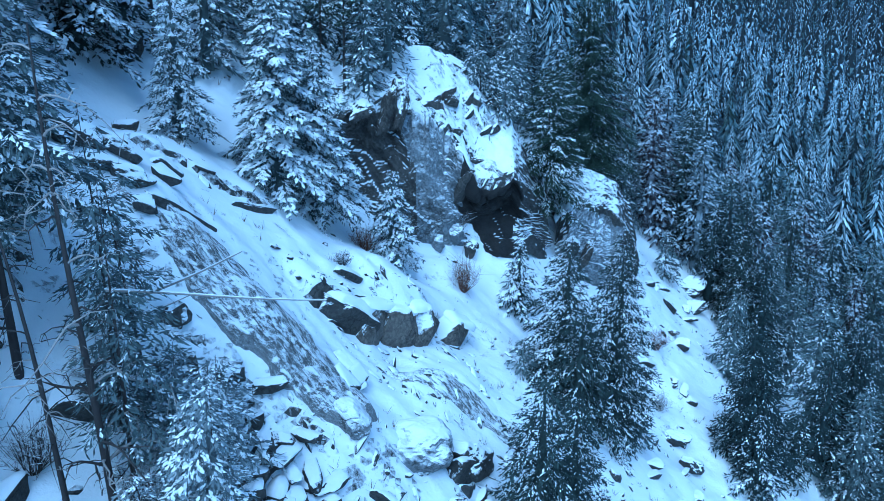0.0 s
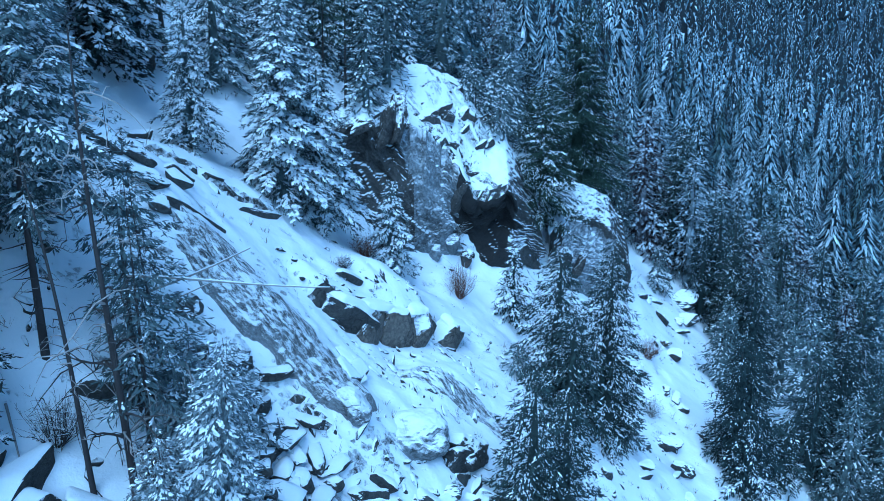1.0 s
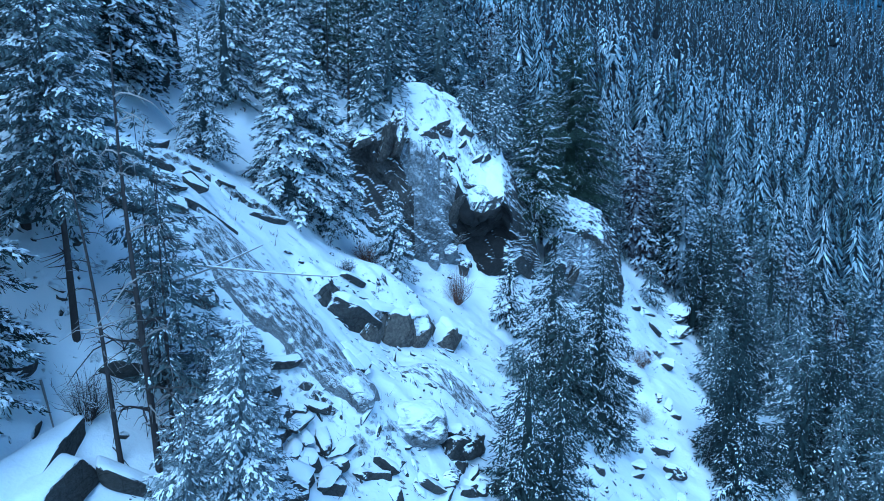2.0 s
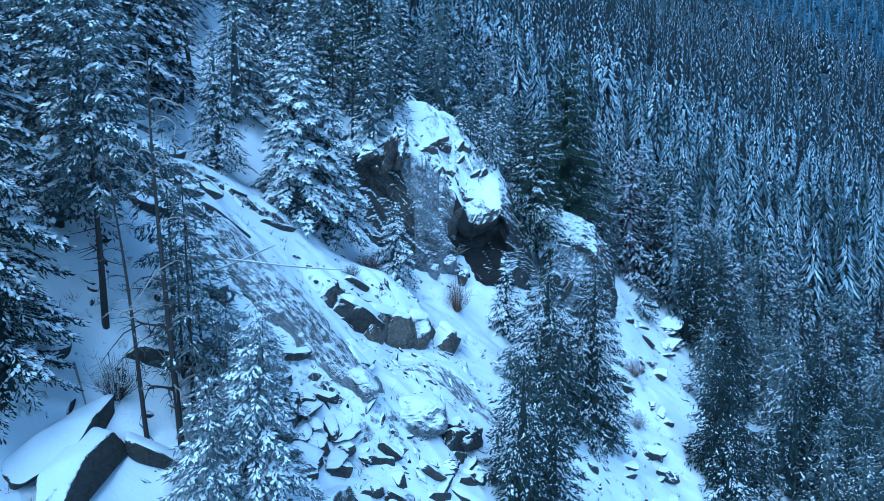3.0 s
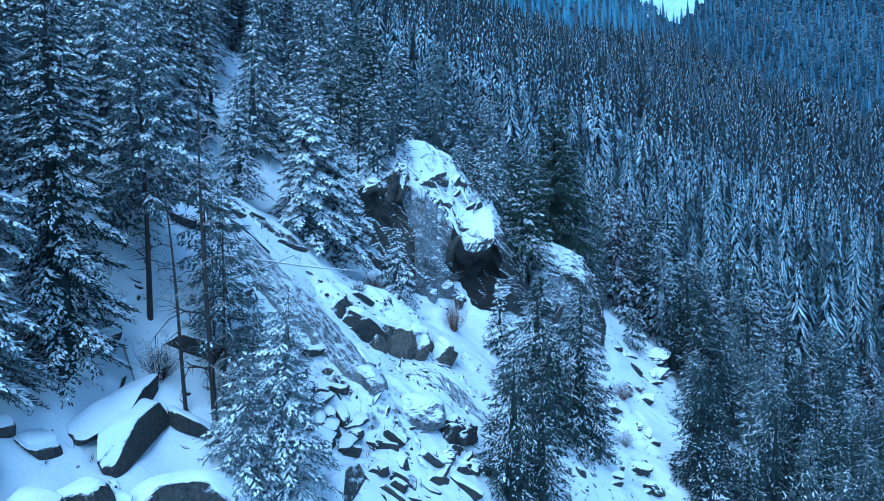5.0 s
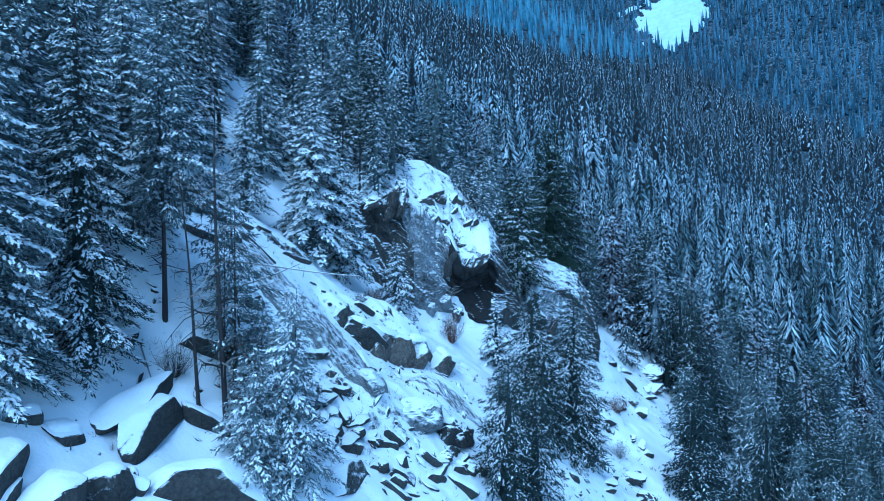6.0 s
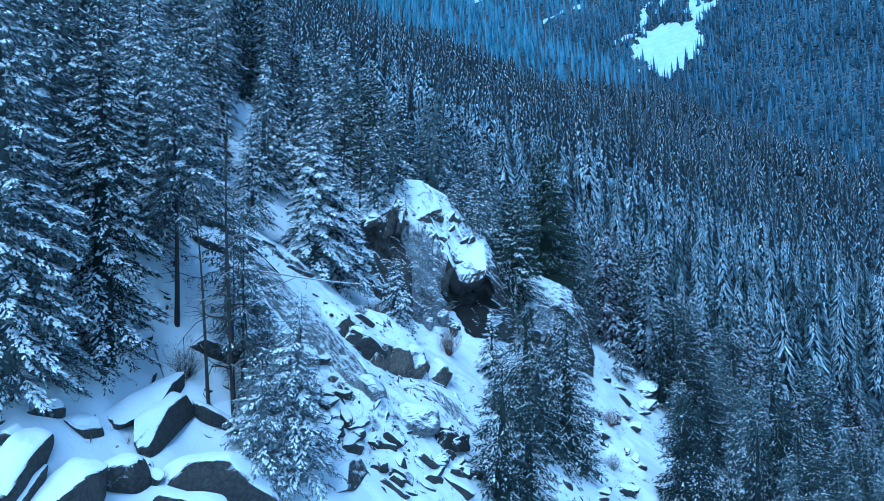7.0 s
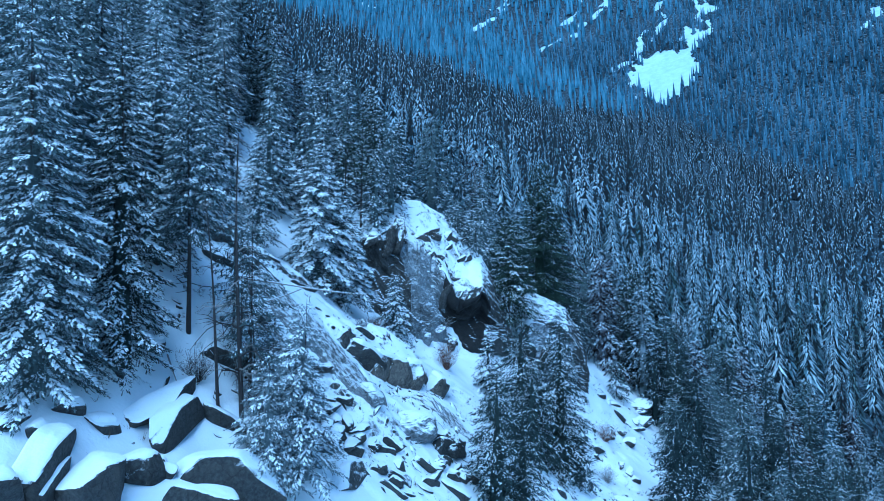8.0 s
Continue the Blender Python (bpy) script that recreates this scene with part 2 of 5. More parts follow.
    s.bump(s.math("ADD", s.math("MULTIPLY", stone, 1.2), s.math("ADD", s.math("MULTIPLY", coarse, 0.7), s.math("MULTIPLY", fine, 0.12))), 0.8, 0.2)
    return s.mat


M_GROUND = rocky("snowy_ground", (0.016, 0.017, 0.016), (0.085, 0.085, 0.08), 0.30, 0.5, grain=0.5, seams=0.7, spread=(0.62, 0.70))
M_ROCK = rocky("snowy_granite", (0.016, 0.018, 0.018), (0.06, 0.06, 0.056), 0.44, 0.53, grain=0.22, seams=0.0, vary=0.35, blackened=0.5, run=0.0)
M_BROWN = rocky("brown_granite", (0.035, 0.031, 0.026), (0.20, 0.18, 0.15), 0.44, 0.53, grain=0.25, seams=0.0, vary=0.35, blackened=0.7, run=0.0)
M_DUST = rocky("dusted_granite", (0.13, 0.136, 0.14), (0.36, 0.37, 0.38), 0.42, 0.78, grain=1.5, seams=0.7, spread=(0.1, 0.3), scale=3.0, stain=0.2, blackened=0.7, vary=0.6, run=2.6)
M_FROST = rocky("frosted_granite", (0.07, 0.075, 0.08), (0.30, 0.32, 0.34), 0.22, 0.85, grain=0.35, seams=0.0, scale=1.0, stain=0.4, vary=0.9, blackened=0.7, run=1.3)
M_CRAG = rocky("crag_granite", (0.011, 0.012, 0.012), (0.10, 0.096, 0.088), 0.40, 0.56, grain=0.7, seams=0.0, vary=0.8)
M_DRIFT = rocky("drifted_granite", (0.016, 0.018, 0.018), (0.07, 0.07, 0.066), 0.26, 0.36, grain=0.35, seams=0.85, spread=(0.42, 0.56), vary=0.45)
# Near-black: the shade of the hollow is put into this stone's colour.
M_HOLLOW = rocky("shaded_granite", (0.003, 0.003, 0.003), (0.014, 0.013, 0.012), 0.90, 1.0, grain=0.3, seams=0.0, scale=0.8, stain=0.2)


def plain(name, a, b, scale, rough=0.85):
    s = Nodes(name)
    tc = s.add("ShaderNodeNewGeometry")
    n = s.noise(tc.outputs["Position"], scale)
    isl = s.math("MULTIPLY", tc.outputs["Random Per Island"], 0.5)
    s.link(s.mix(s.math("ADD", isl, s.math("MULTIPLY", n, 0.6), True), a, b), s.bsdf.inputs["Base Color"])
    s.bsdf.inputs["Roughness"].default_value = rough
    return s.mat


M_NEEDLE = plain("spruce_needles", (0.003, 0.008, 0.009), (0.018, 0.033, 0.033), 2.0)
M_PINE = plain("pine_needles", (0.006, 0.016, 0.011), (0.026, 0.044, 0.026), 2.0)
# Thin forest snow, its tone lowered for the shade between trees.
M_SHADED_SNOW = plain("thin_shaded_snow", (0.30, 0.34, 0.38), (0.66, 0.70, 0.74), 1.0)
M_FROSTED = plain("frosted_needles", (0.008, 0.017, 0.017), (0.135, 0.168, 0.172), 0.7)
M_HOAR = plain("hoarfrost_on_needles", (0.02, 0.03, 0.032), (0.25, 0.285, 0.30), 0.7)
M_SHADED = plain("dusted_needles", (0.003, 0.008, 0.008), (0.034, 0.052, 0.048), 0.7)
M_SNOW = plain("branch_snow", (0.76, 0.79, 0.83), (0.9, 0.92, 0.93), 1.0)
M_CUSHION = plain("snow_cushion", (0.80, 0.83, 0.86), (0.90, 0.92, 0.93), 2.5)
M_BARK = plain("bark", (0.012, 0.010, 0.010), (0.05, 0.043, 0.04), 6.0)
M_DEAD = plain("weathered_wood", (0.18, 0.165, 0.15), (0.36, 0.34, 0.32), 5.0)
M_GRASS = plain("dry_grass", (0.06, 0.05, 0.03), (0.16, 0.13, 0.08), 3.0)
M_TWIG = plain("red_brown_twigs", (0.07, 0.035, 0.025), (0.2, 0.11, 0.07), 4.0)


def woods_material(name, dark, frost, low, high, scale, fleck=0.25, tree=0.0):
    """Needles and rime, in far woods with haze mixed in, uneven from spray to spray and from tree to tree."""
    s = Nodes(name)
    pos = s.add("ShaderNodeNewGeometry")
    n = s.noise(pos.outputs["Position"], scale, 3.0, 0.7)
    big = s.noise(pos.outputs["Position"], 0.02, 2.0)
    mid = s.noise(pos.outputs["Position"], 0.22, 1.0)
    isl = pos.outputs["Random Per Island"]
    f = s.math("ADD", n, s.math("MULTIPLY", s.math("SUBTRACT", isl, 0.5), fleck))
    f = s.math("ADD", f, s.math("MULTIPLY", s.math("SUBTRACT", big, 0.5), 0.25))
    f = s.math("ADD", f, s.math("MULTIPLY", s.math("SUBTRACT", mid, 0.5), tree))
    s.link(s.mix(s.ramp(f, (low, g3(0)), (high, g3(1))), dark, frost), s.bsdf.inputs["Base Color"])
    s.bsdf.inputs["Roughness"].default_value = 0.9
    return s.mat


# Far meadow snow, its colour dimmed and blued for haze and shade.
M_OPEN = woods_material("open_snow", (0.40, 0.51, 0.58), (0.56, 0.67, 0.73), 0.3, 0.7, 0.2)
M_FAR = woods_material("frosted_conifers", (0.018, 0.034, 0.040), (0.34, 0.43, 0.51), 0.08, 0.88, 0.8, 0.5, 0.5)
M_WOOD_A = woods_material("snowy_conifers", (0.05, 0.073, 0.088), (0.74, 0.82, 0.88), 0.08, 0.88, 1.0, 0.5, 0.6)
M_WOOD_B = woods_material("dusted_conifers", (0.036, 0.058, 0.068), (0.58, 0.68, 0.76), 0.08, 0.88, 1.0, 0.5, 0.6)
M_WOOD_C = woods_material("dark_conifers", (0.010, 0.018, 0.018), (0.40, 0.46, 0.52), 0.40, 0.90, 1.0, 0.5, 0.5)
M_WOOD_D = woods_material("rusty_conifers", (0.014, 0.009, 0.012), (0.42, 0.45, 0.5), 0.50, 0.90, 1.0, 0.5, 0.2)
M_WOOD_E = woods_material("green_conifers", (0.012, 0.024, 0.018), (0.18, 0.23, 0.24), 0.34, 0.84, 1.0, 0.6, 0.4)
# Shade inside and between the crowns is put into these two dark tones.
M_CORE = woods_material("shaded_inner_boughs", (0.003, 0.006, 0.009), (0.012, 0.020, 0.026), 0.4, 0.8, 1.0)
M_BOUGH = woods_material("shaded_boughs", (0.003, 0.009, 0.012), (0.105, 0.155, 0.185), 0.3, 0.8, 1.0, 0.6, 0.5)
# Blue haze of distance is put into the base colour of these four.
M_HAZY = woods_material("hazy_boughs", (0.005, 0.016, 0.024), (0.17, 0.265, 0.345), 0.2, 0.8, 1.0, 0.6, 0.5)
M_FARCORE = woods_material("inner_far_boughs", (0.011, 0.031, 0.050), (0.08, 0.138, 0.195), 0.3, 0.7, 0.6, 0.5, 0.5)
M_FARTHEST = woods_material("haze_blue_conifers", (0.013, 0.038, 0.061), (0.24, 0.39, 0.53), 0.22, 0.86, 0.5, 0.9, 0.5)
M_HEAD = woods_material("hazy_conifers", (0.034, 0.085, 0.128), (0.135, 0.245, 0.335), 0.2, 0.85, 0.3, 0.4, 0.3)
# Patchy snowy floor, its colour darkened for the shade beneath the trees.
M_FLOOR = woods_material("shaded_forest_floor", (0.010, 0.018, 0.026), (0.22, 0.28, 0.34), 0.50, 0.80, 0.6)


# ---- ground ----
def lines(near0, near1, step, far0, far1, grow):
    mid = list(np.arange(near0, near1, step))
    up, down, d = [near1], [], step
    while up[-1] < far1:
        d *= grow
        up.append(up[-1] + d)
    d, at = step, near0
    while at > far0:
        d *= grow
        at -= d
        down.append(at)
    return np.array(down[::-1] + mid + up)


gx, gy = lines(-17, 17, 0.19, -1500, 2600, 1.085), lines(11, 60, 0.19, -600, 2600, 1.085)
GX, GY = np.meshgrid(gx, gy)
GZ = height(GX, GY)
idx = np.arange(GX.size).reshape(GX.shape)
quads = np.stack([idx[:-1, :-1], idx[:-1, 1:], idx[1:, 1:], idx[1:, :-1]], -1).reshape(-1, 4)


def wooded(x, y):
    """Where the forest closes: behind the crag, uphill of it, and down the slope past the open snow."""
    behind = y > 66 - 0.05 * x + 3 * np.sin(x * 0.4)
    uphill = (x < -17.5) & (y > 10)
    right = x > 28 + 0.16 * (y - 40)
    gap = bump(x, y, 36.0, 62.5, 4.4, 8.5) + bump(x, y, 37.0, 48.5, 4.0, 2.5)
    return (behind | uphill | right) & (gap < 0.5)


def open_snow(x, y):
    """The avalanche meadow and the snow chutes across the valley."""
    m = bump(x, y, 163, 526, 22, 40) + 0.14 * vnoise(x * 0.13, y * 0.06) + 0.1 * vnoise(x * 0.4, y * 0.2) > 0.42
    for x0, y0, x1, y1, w in ((180, 535, 203, 575, 10), (198, 560, 222, 640, 11), (138, 552, 170, 602, 6), (172, 580, 190, 640, 4), (88, 630, 140, 662, 6), (130, 652, 162, 705, 7), (118, 668, 140, 720, 5), (36, 730, 80, 780, 8), (66, 765, 120, 880, 9), (-92, 880, -55, 822, 10), (284, 480, 292, 500, 5)):
        l = math.hypot(x1 - x0, y1 - y0)
        ux, uy = (x1 - x0) / l, (y1 - y0) / l
        u, v = (x - x0) * ux + (y - y0) * uy, (y - y0) * ux - (x - x0) * uy
        m = m | ((u > 0) & (u < l) & (vnoise(x * 0.22 + 5, y * 0.12) > -0.34) & (np.abs(v + 5 * vnoise(u * 0.06, v * 0)) < w * (0.6 + 0.8 * vnoise(x * 0.15, y * 0.08)) * (1 - 0.35 * u / l)))
    return m


mx, my = (GX[:-1, :-1] + GX[1:, 1:]) / 2, (GY[:-1, :-1] + GY[1:, 1:]) / 2
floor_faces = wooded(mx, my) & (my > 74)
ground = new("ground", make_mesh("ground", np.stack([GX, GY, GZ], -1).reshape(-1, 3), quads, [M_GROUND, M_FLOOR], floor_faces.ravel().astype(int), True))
tagged(ground, "steep snow-covered granite mountainside falling into a wooded valley", "ground", kind="structure")


def sheet(x, y):
    """The ground's height as meshed, between its own lines."""
    i, j = np.clip(np.searchsorted(gx, x) - 1, 0, len(gx) - 2), np.clip(np.searchsorted(gy, y) - 1, 0, len(gy) - 2)
    u, v = (x - gx[i]) / (gx[i + 1] - gx[i]), (y - gy[j]) / (gy[j + 1] - gy[j])
    return (GZ[j, i] * (1 - u) + GZ[j, i + 1] * u) * (1 - v) + (GZ[j + 1, i] * (1 - u) + GZ[j + 1, i + 1] * u) * v


def drape(name, label, x0, x1, y0, y1, step, inside):
    """Open snow lying on the far slope, with an uneven edge."""
    xs, ys = np.meshgrid(np.arange(x0, x1, step), np.arange(y0, y1, step))
    zs = sheet(xs, ys) + 0.6
    i = np.arange(xs.size).reshape(xs.shape)
    q = np.stack([i[:-1, :-1], i[:-1, 1:], i[1:, 1:], i[1:, :-1]], -1)
    q = q[inside(xs, ys)[:-1, :-1]]
    used, back = np.unique(q, return_inverse=True)
    v = np.stack([xs, ys, zs], -1).reshape(-1, 3)[used]
    ob = new(name, make_mesh(name, v, back.reshape(-1, 4), [M_OPEN], smooth_shade=True))
    return tagged(ob, label, "snowfield", kind="structure")


drape("snow_meadow", "open snow meadow and chutes among the woods across the valley", -90, 300, 470, 985, 1.3, open_snow)


# ---- rocks ----
def rock_mesh(name, size, seed, cuts=9, mat=None, rough=0.05, res=5, boxy=0.75, steps=0.04, worn=0):
    """A block split off along flat faces, with a broken surface."""
    rnd = np.random.RandomState(seed)
    bm = bmesh.new()
    bmesh.ops.create_icosphere(bm, subdivisions=res, radius=1.0)
    v = np.array([p.co for p in bm.verts])
    f = np.array([[q.index for q in p.verts] for p in bm.faces])
    bm.free()
    v = v / np.max(np.abs(v), axis=1, keepdims=True) ** boxy
    n = rnd.normal(size=(cuts, 3))
    n /= np.linalg.norm(n, axis=1, keepdims=True)
    d = rnd.uniform(0.6, 1.0, cuts)
    for k in range(cuts):
        over = np.maximum(v @ n[k] - d[k], 0)
        v = v - over[:, None] * n[k] * 0.98
    skew = rnd.uniform(-0.25, 0.25, 2)
    v[:, 0] += skew[0] * v[:, 2]
    v[:, 1] += skew[1] * v[:, 2]
    j = vnoise(v[:, 0] * 3 + seed, v[:, 1] * 3 + v[:, 2] * 2.3) + 0.6 * vnoise(v[:, 0] * 7 + v[:, 2] * 5, v[:, 1] * 7 + seed)
    step = np.round(2 * vnoise(v[:, 2] * 2.2 + seed, v[:, 0] * 1.2 + v[:, 1])) * steps
    v = v * (1 + rough * j[:, None] + step[:, None]) * np.asarray(size) * 0.5
    for _ in range(worn):
        total, count = np.zeros_like(v), np.zeros(len(v))
        for a, b in ((0, 1), (1, 2), (2, 0)):
            np.add.at(total, f[:, a], v[f[:, b]])
            np.add.at(count, f[:, a], 1)
        v = 0.4 * v + 0.6 * total / count[:, None]
    return make_mesh(name, v, f, [mat or M_ROCK], smooth_shade=worn > 0)


def rock(name, label, at, size, turn, seed, sink=0.25, mat=None, tilt=0.0, roll=0.0, res=5, group="", cuts=14, boxy=0.75):
    x, y = at
    ob = new(name, rock_mesh(name, size, seed, mat=mat, res=res, cuts=cuts, boxy=boxy))
    ob.matrix_world = pose(x, y, float(height(x, y)) + size[2] * (0.5 - sink), tilt, roll, turn)
    return tagged(ob, label, "rock", group)


def blocks(parent, rows, seed, res=5, name="block"):
    """Split blocks of one crag: x, y, z of the middle, size, turn, tilt, roll, stone."""
    base = Vector(parent.location)
    for i, (x, y, z, w, d, h, turn, tilt, roll, mat) in enumerate(rows):
        ob = part(name, rock_mesh(name, (w, d, h), seed + i, cuts=11, mat=mat, res=res if max(w, h) > 1.5 else 4, rough=0.09), parent)
        ob.matrix_basis = pose(x - base.x, y - base.y, z - base.z, tilt, roll, turn)


def fractured(u, w, seeds, seed, strength, stretch=2.2, dip=28):
    """Flat, tilted facets between joints, as on split granite."""
    rnd = np.random.RandomState(seed)
    c, d = math.cos(radians(dip)), math.sin(radians(dip))
    p, q = u * c + w * d, (w * c - u * d) / stretch
    sp, sq = rnd.uniform(p.min(), p.max(), seeds), rnd.uniform(q.min(), q.max(), seeds)
    best, own = np.full(u.shape, 1e9), np.zeros(u.shape, int)
    for k in range(seeds):
        far = np.hypot(p - sp[k], q - sq[k])
        own = np.where(far < best, k, own)
        best = np.minimum(far, best)
    size, lean_p, lean_q = rnd.normal(0, 1, seeds), rnd.normal(0, 0.45, seeds), rnd.normal(0, 0.3, seeds)
    return strength * (size[own] + lean_p[own] * (p - sp[own]) + lean_q[own] * (q - sq[own]) * stretch)


def rock_face(parent, rows, seed, pale, blackened, label):
    """A whole rock face in one piece: foot, wall, the hollow beneath its lip, and the snowy shoulder behind."""
    xs = np.arange(rows[0, 0], rows[-1, 0], 0.115)
    fy, fz, ly, lz, hollow, cy, cz = (np.interp(xs, rows[:, 0], rows[:, k]) for k in range(1, 8))
    jag = 0.35 * np.round(1.6 * vnoise(xs * 0.8 + 3, xs * 0)) + 0.15 * vnoise(xs * 2.7, xs * 0 + 4)
    ly = ly + 0.3 * vnoise(xs * 1.1 + 8, xs * 0)
    level = np.array([0, 0.08, 0.28, 0.54, 0.57, 0.61, 0.86, 1.0])
    Y = np.stack([fy + 0.1, fy, fy * 0.65 + ly * 0.35 + hollow, ly - 0.15 + hollow * 0.55, ly + 0.1, ly * 0.88 + cy * 0.12, cy, cy + 2.8])
    Z = np.stack([fz - 1.6, fz, fz * 0.6 + lz * 0.4, lz - 0.5 + jag, lz + jag, lz * 0.88 + cz * 0.12 + 0.25, cz, cz - 4.5])
    v = np.linspace(0, 1, 128)
    X, V = np.meshgrid(xs, v)
    y = np.stack([np.interp(v, level, Y[:, k]) for k in range(len(xs))], 1)
    z = np.stack([np.interp(v, level, Z[:, k]) for k in range(len(xs))], 1)
    P = np.stack([X, y, z], -1)
    n = np.cross(np.gradient(P, axis=1), np.gradient(P, axis=0))
    n /= np.linalg.norm(n, axis=-1, keepdims=True) + 1e-9
    wall = 1 - smooth(0.56, 0.64, V)
    frosted = smooth(pale[0] - 0.4, pale[0] + 0.3, X) * (1 - smooth(pale[1] - 0.7, pale[1], X))
    arc = V * 14
    out = fractured(X, arc, int(6.2 * np.ptp(xs)), seed, 0.19) * (1 - 0.65 * frosted) + fractured(X, arc, int(27 * np.ptp(xs)), seed + 1, 0.085, 1.8, 40) * (1 - 0.4 * frosted)
    out = out * (0.3 + 0.7 * wall) * smooth(0.0, 0.1, V) + 0.05 * vnoise(X * 3, arc * 3) + 0.03 * vnoise(X * 7 + 2, arc * 7)
    P = P + n * out[..., None]
    i = np.arange(X.size).reshape(X.shape)
    quads = np.stack([i[:-1, :-1], i[:-1, 1:], i[1:, 1:], i[1:, :-1]], -1)
    mx, mv = X[:-1, :-1], V[:-1, :-1]
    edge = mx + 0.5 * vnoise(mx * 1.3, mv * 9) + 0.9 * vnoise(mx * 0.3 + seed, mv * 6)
    # Zone 2 is the hollow under the lip, with its shade painted in.
    wall_zone = np.where((edge > blackened[0]) & (edge < blackened[1]), 2, np.where((edge > pale[0]) & (edge < pale[1]), 1, np.where(edge > blackened[1], 3, 0)))
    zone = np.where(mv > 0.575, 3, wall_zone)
    me = make_mesh("face", P.reshape(-1, 3) - np.array(parent.location), quads.reshape(-1, 4), [M_CRAG, M_FROST, M_HOLLOW, M_DRIFT], zone.ravel())
    return part("face", me, parent, label)


rock_crag = new("rock_crag")
rock_crag.location = (-1.5, 45.5, 15.0)
tagged(rock_crag, "tall dark granite crag with a frosted face and a shadowed hollow", "rock")
rock_face(rock_crag, CRAG, 3, (-2.4, 0.9), (0.9, 4.9), "fractured granite face, dark, frosted and painted with shade by turns")
blocks(rock_crag, [
    (-2.8, 46.9, 23.3, 0.9, 1.5, 3.4, 42, -10, 30, M_CRAG),
    (-3.5, 46.2, 22.9, 0.7, 1.3, 3.0, 30, -6, 26, M_CRAG),
    (-0.9, 48.7, 22.3, 1.6, 0.6, 0.8, 40, -20, 30, M_CRAG),
    (0.2, 49.5, 22.3, 1.3, 0.5, 0.7, 35, -15, 32, M_CRAG),
    (0.6, 48.5, 20.6, 1.5, 0.4, 0.7, 60, -10, 30, M_CRAG),
    (1.8, 48.2, 18.9, 1.1, 0.4, 0.5, 30, -15, 28, M_CRAG),
    (2.6, 48.4, 18.6, 0.9, 0.3, 0.5, 40, -15, 30, M_CRAG),
    (3.1, 47.8, 18.2, 0.8, 0.4, 0.6, 20, -10, 24, M_CRAG),
    (-6.2, 44.9, 22.7, 1.3, 0.9, 0.8, 20, -10, 24, M_CRAG),
    (-4.9, 45.5, 23.2, 1.5, 0.8, 0.7, 30, -8, -12, M_CRAG),
    (0.75, 46.9, 17.6, 0.7, 1.1, 3.4, -20, -10, 16, M_CRAG),
    (0.5, 45.9, 15.0, 1.2, 1.0, 1.6, 25, 10, -14, M_FROST),
    (-0.6, 45.2, 14.7, 1.0, 0.9, 1.2, 5, 8, 12, M_FROST),
    (1.4, 45.8, 14.0, 0.8, 0.9, 1.3, -20, 0, 10, M_CRAG),
], 309)
rock_outcrop = new("rock_outcrop")
rock_outcrop.location = (11.0, 52.0, 9.0)
tagged(rock_outcrop, "pale granite outcrop draped with thick snow", "rock")
rock_face(rock_outcrop, OUTCROP, 21, (8.4, 14.0), (-9.0, -8.0), "streaked frosted granite face between snow-filled cracks")
blocks(rock_outcrop, [
    (9.7, 50.3, 10.2, 0.7, 1.0, 2.6, 10, 0, 16, M_CRAG),
    (8.6, 50.2, 11.2, 1.0, 0.9, 1.8, 20, -10, 14, M_DRIFT),
    (12.6, 52.6, 8.6, 1.1, 1.0, 2.2, 35, -10, 8, M_FROST),
], 350)


def slab(name, label, x0, y0, x1, y1, width, thick, seed, mat):
    """A sheet of granite lying on the slope, thin at its upper side and broken off along its lower edge."""
    length = math.hypot(x1 - x0, y1 - y0)
    ux, uy = (x1 - x0) / length, (y1 - y0) / length
    n, m = int(length / 0.14), int(width / 0.14)
    s, w = np.meshgrid(np.linspace(0, 1, n), np.linspace(0, 1, m), indexing="ij")
    taper = 0.55 + 0.45 * np.sin(np.pi * np.clip(s * 0.8 + 0.12, 0, 1))
    side = (w - 0.5) * width * taper + 0.4 * vnoise(s * length * 0.6 + seed, w * 1.5) + 0.18 * vnoise(s * length * 2.2 + seed, w * 4)
    x, y = x0 + ux * s * length - uy * side, y0 + uy * s * length + ux * side
    rim = np.minimum(np.minimum(s, 1 - s) * length, np.minimum(w, 1 - w) * width)
    top = thick * smooth(0.0, 0.22, rim) * (0.55 + 0.45 * w) * (0.2 + 0.8 * smooth(0.05, 0.4, s))
    grain = 0.05 * np.round(2 * vnoise(s * length * 0.6 + seed, side * 2.4)) + 0.03 * vnoise(x * 4, y * 4)
    z = height(x, y) - 0.12 + top + grain * smooth(0, 0.3, rim)
    i = np.arange(n * m).reshape(n, m)
    quads = np.stack([i[:-1, :-1], i[1:, :-1], i[1:, 1:], i[:-1, 1:]], -1).reshape(-1, 4)
    ob = new(name, make_mesh(name, np.stack([x, y, z], -1).reshape(-1, 3), quads, [mat]))
    return tagged(ob, label, "rock")


slab("rock_slab", "long tilted granite slab dusted with frost", -10.2, 30.2, -3.0, 26.0, 2.7, 0.7, 3, M_DUST)
slab("rock_slab", "granite slab dusted with snow below the boulder", -3.4, 31.2, 3.4, 30.6, 1.7, 0.35, 9, M_DUST)

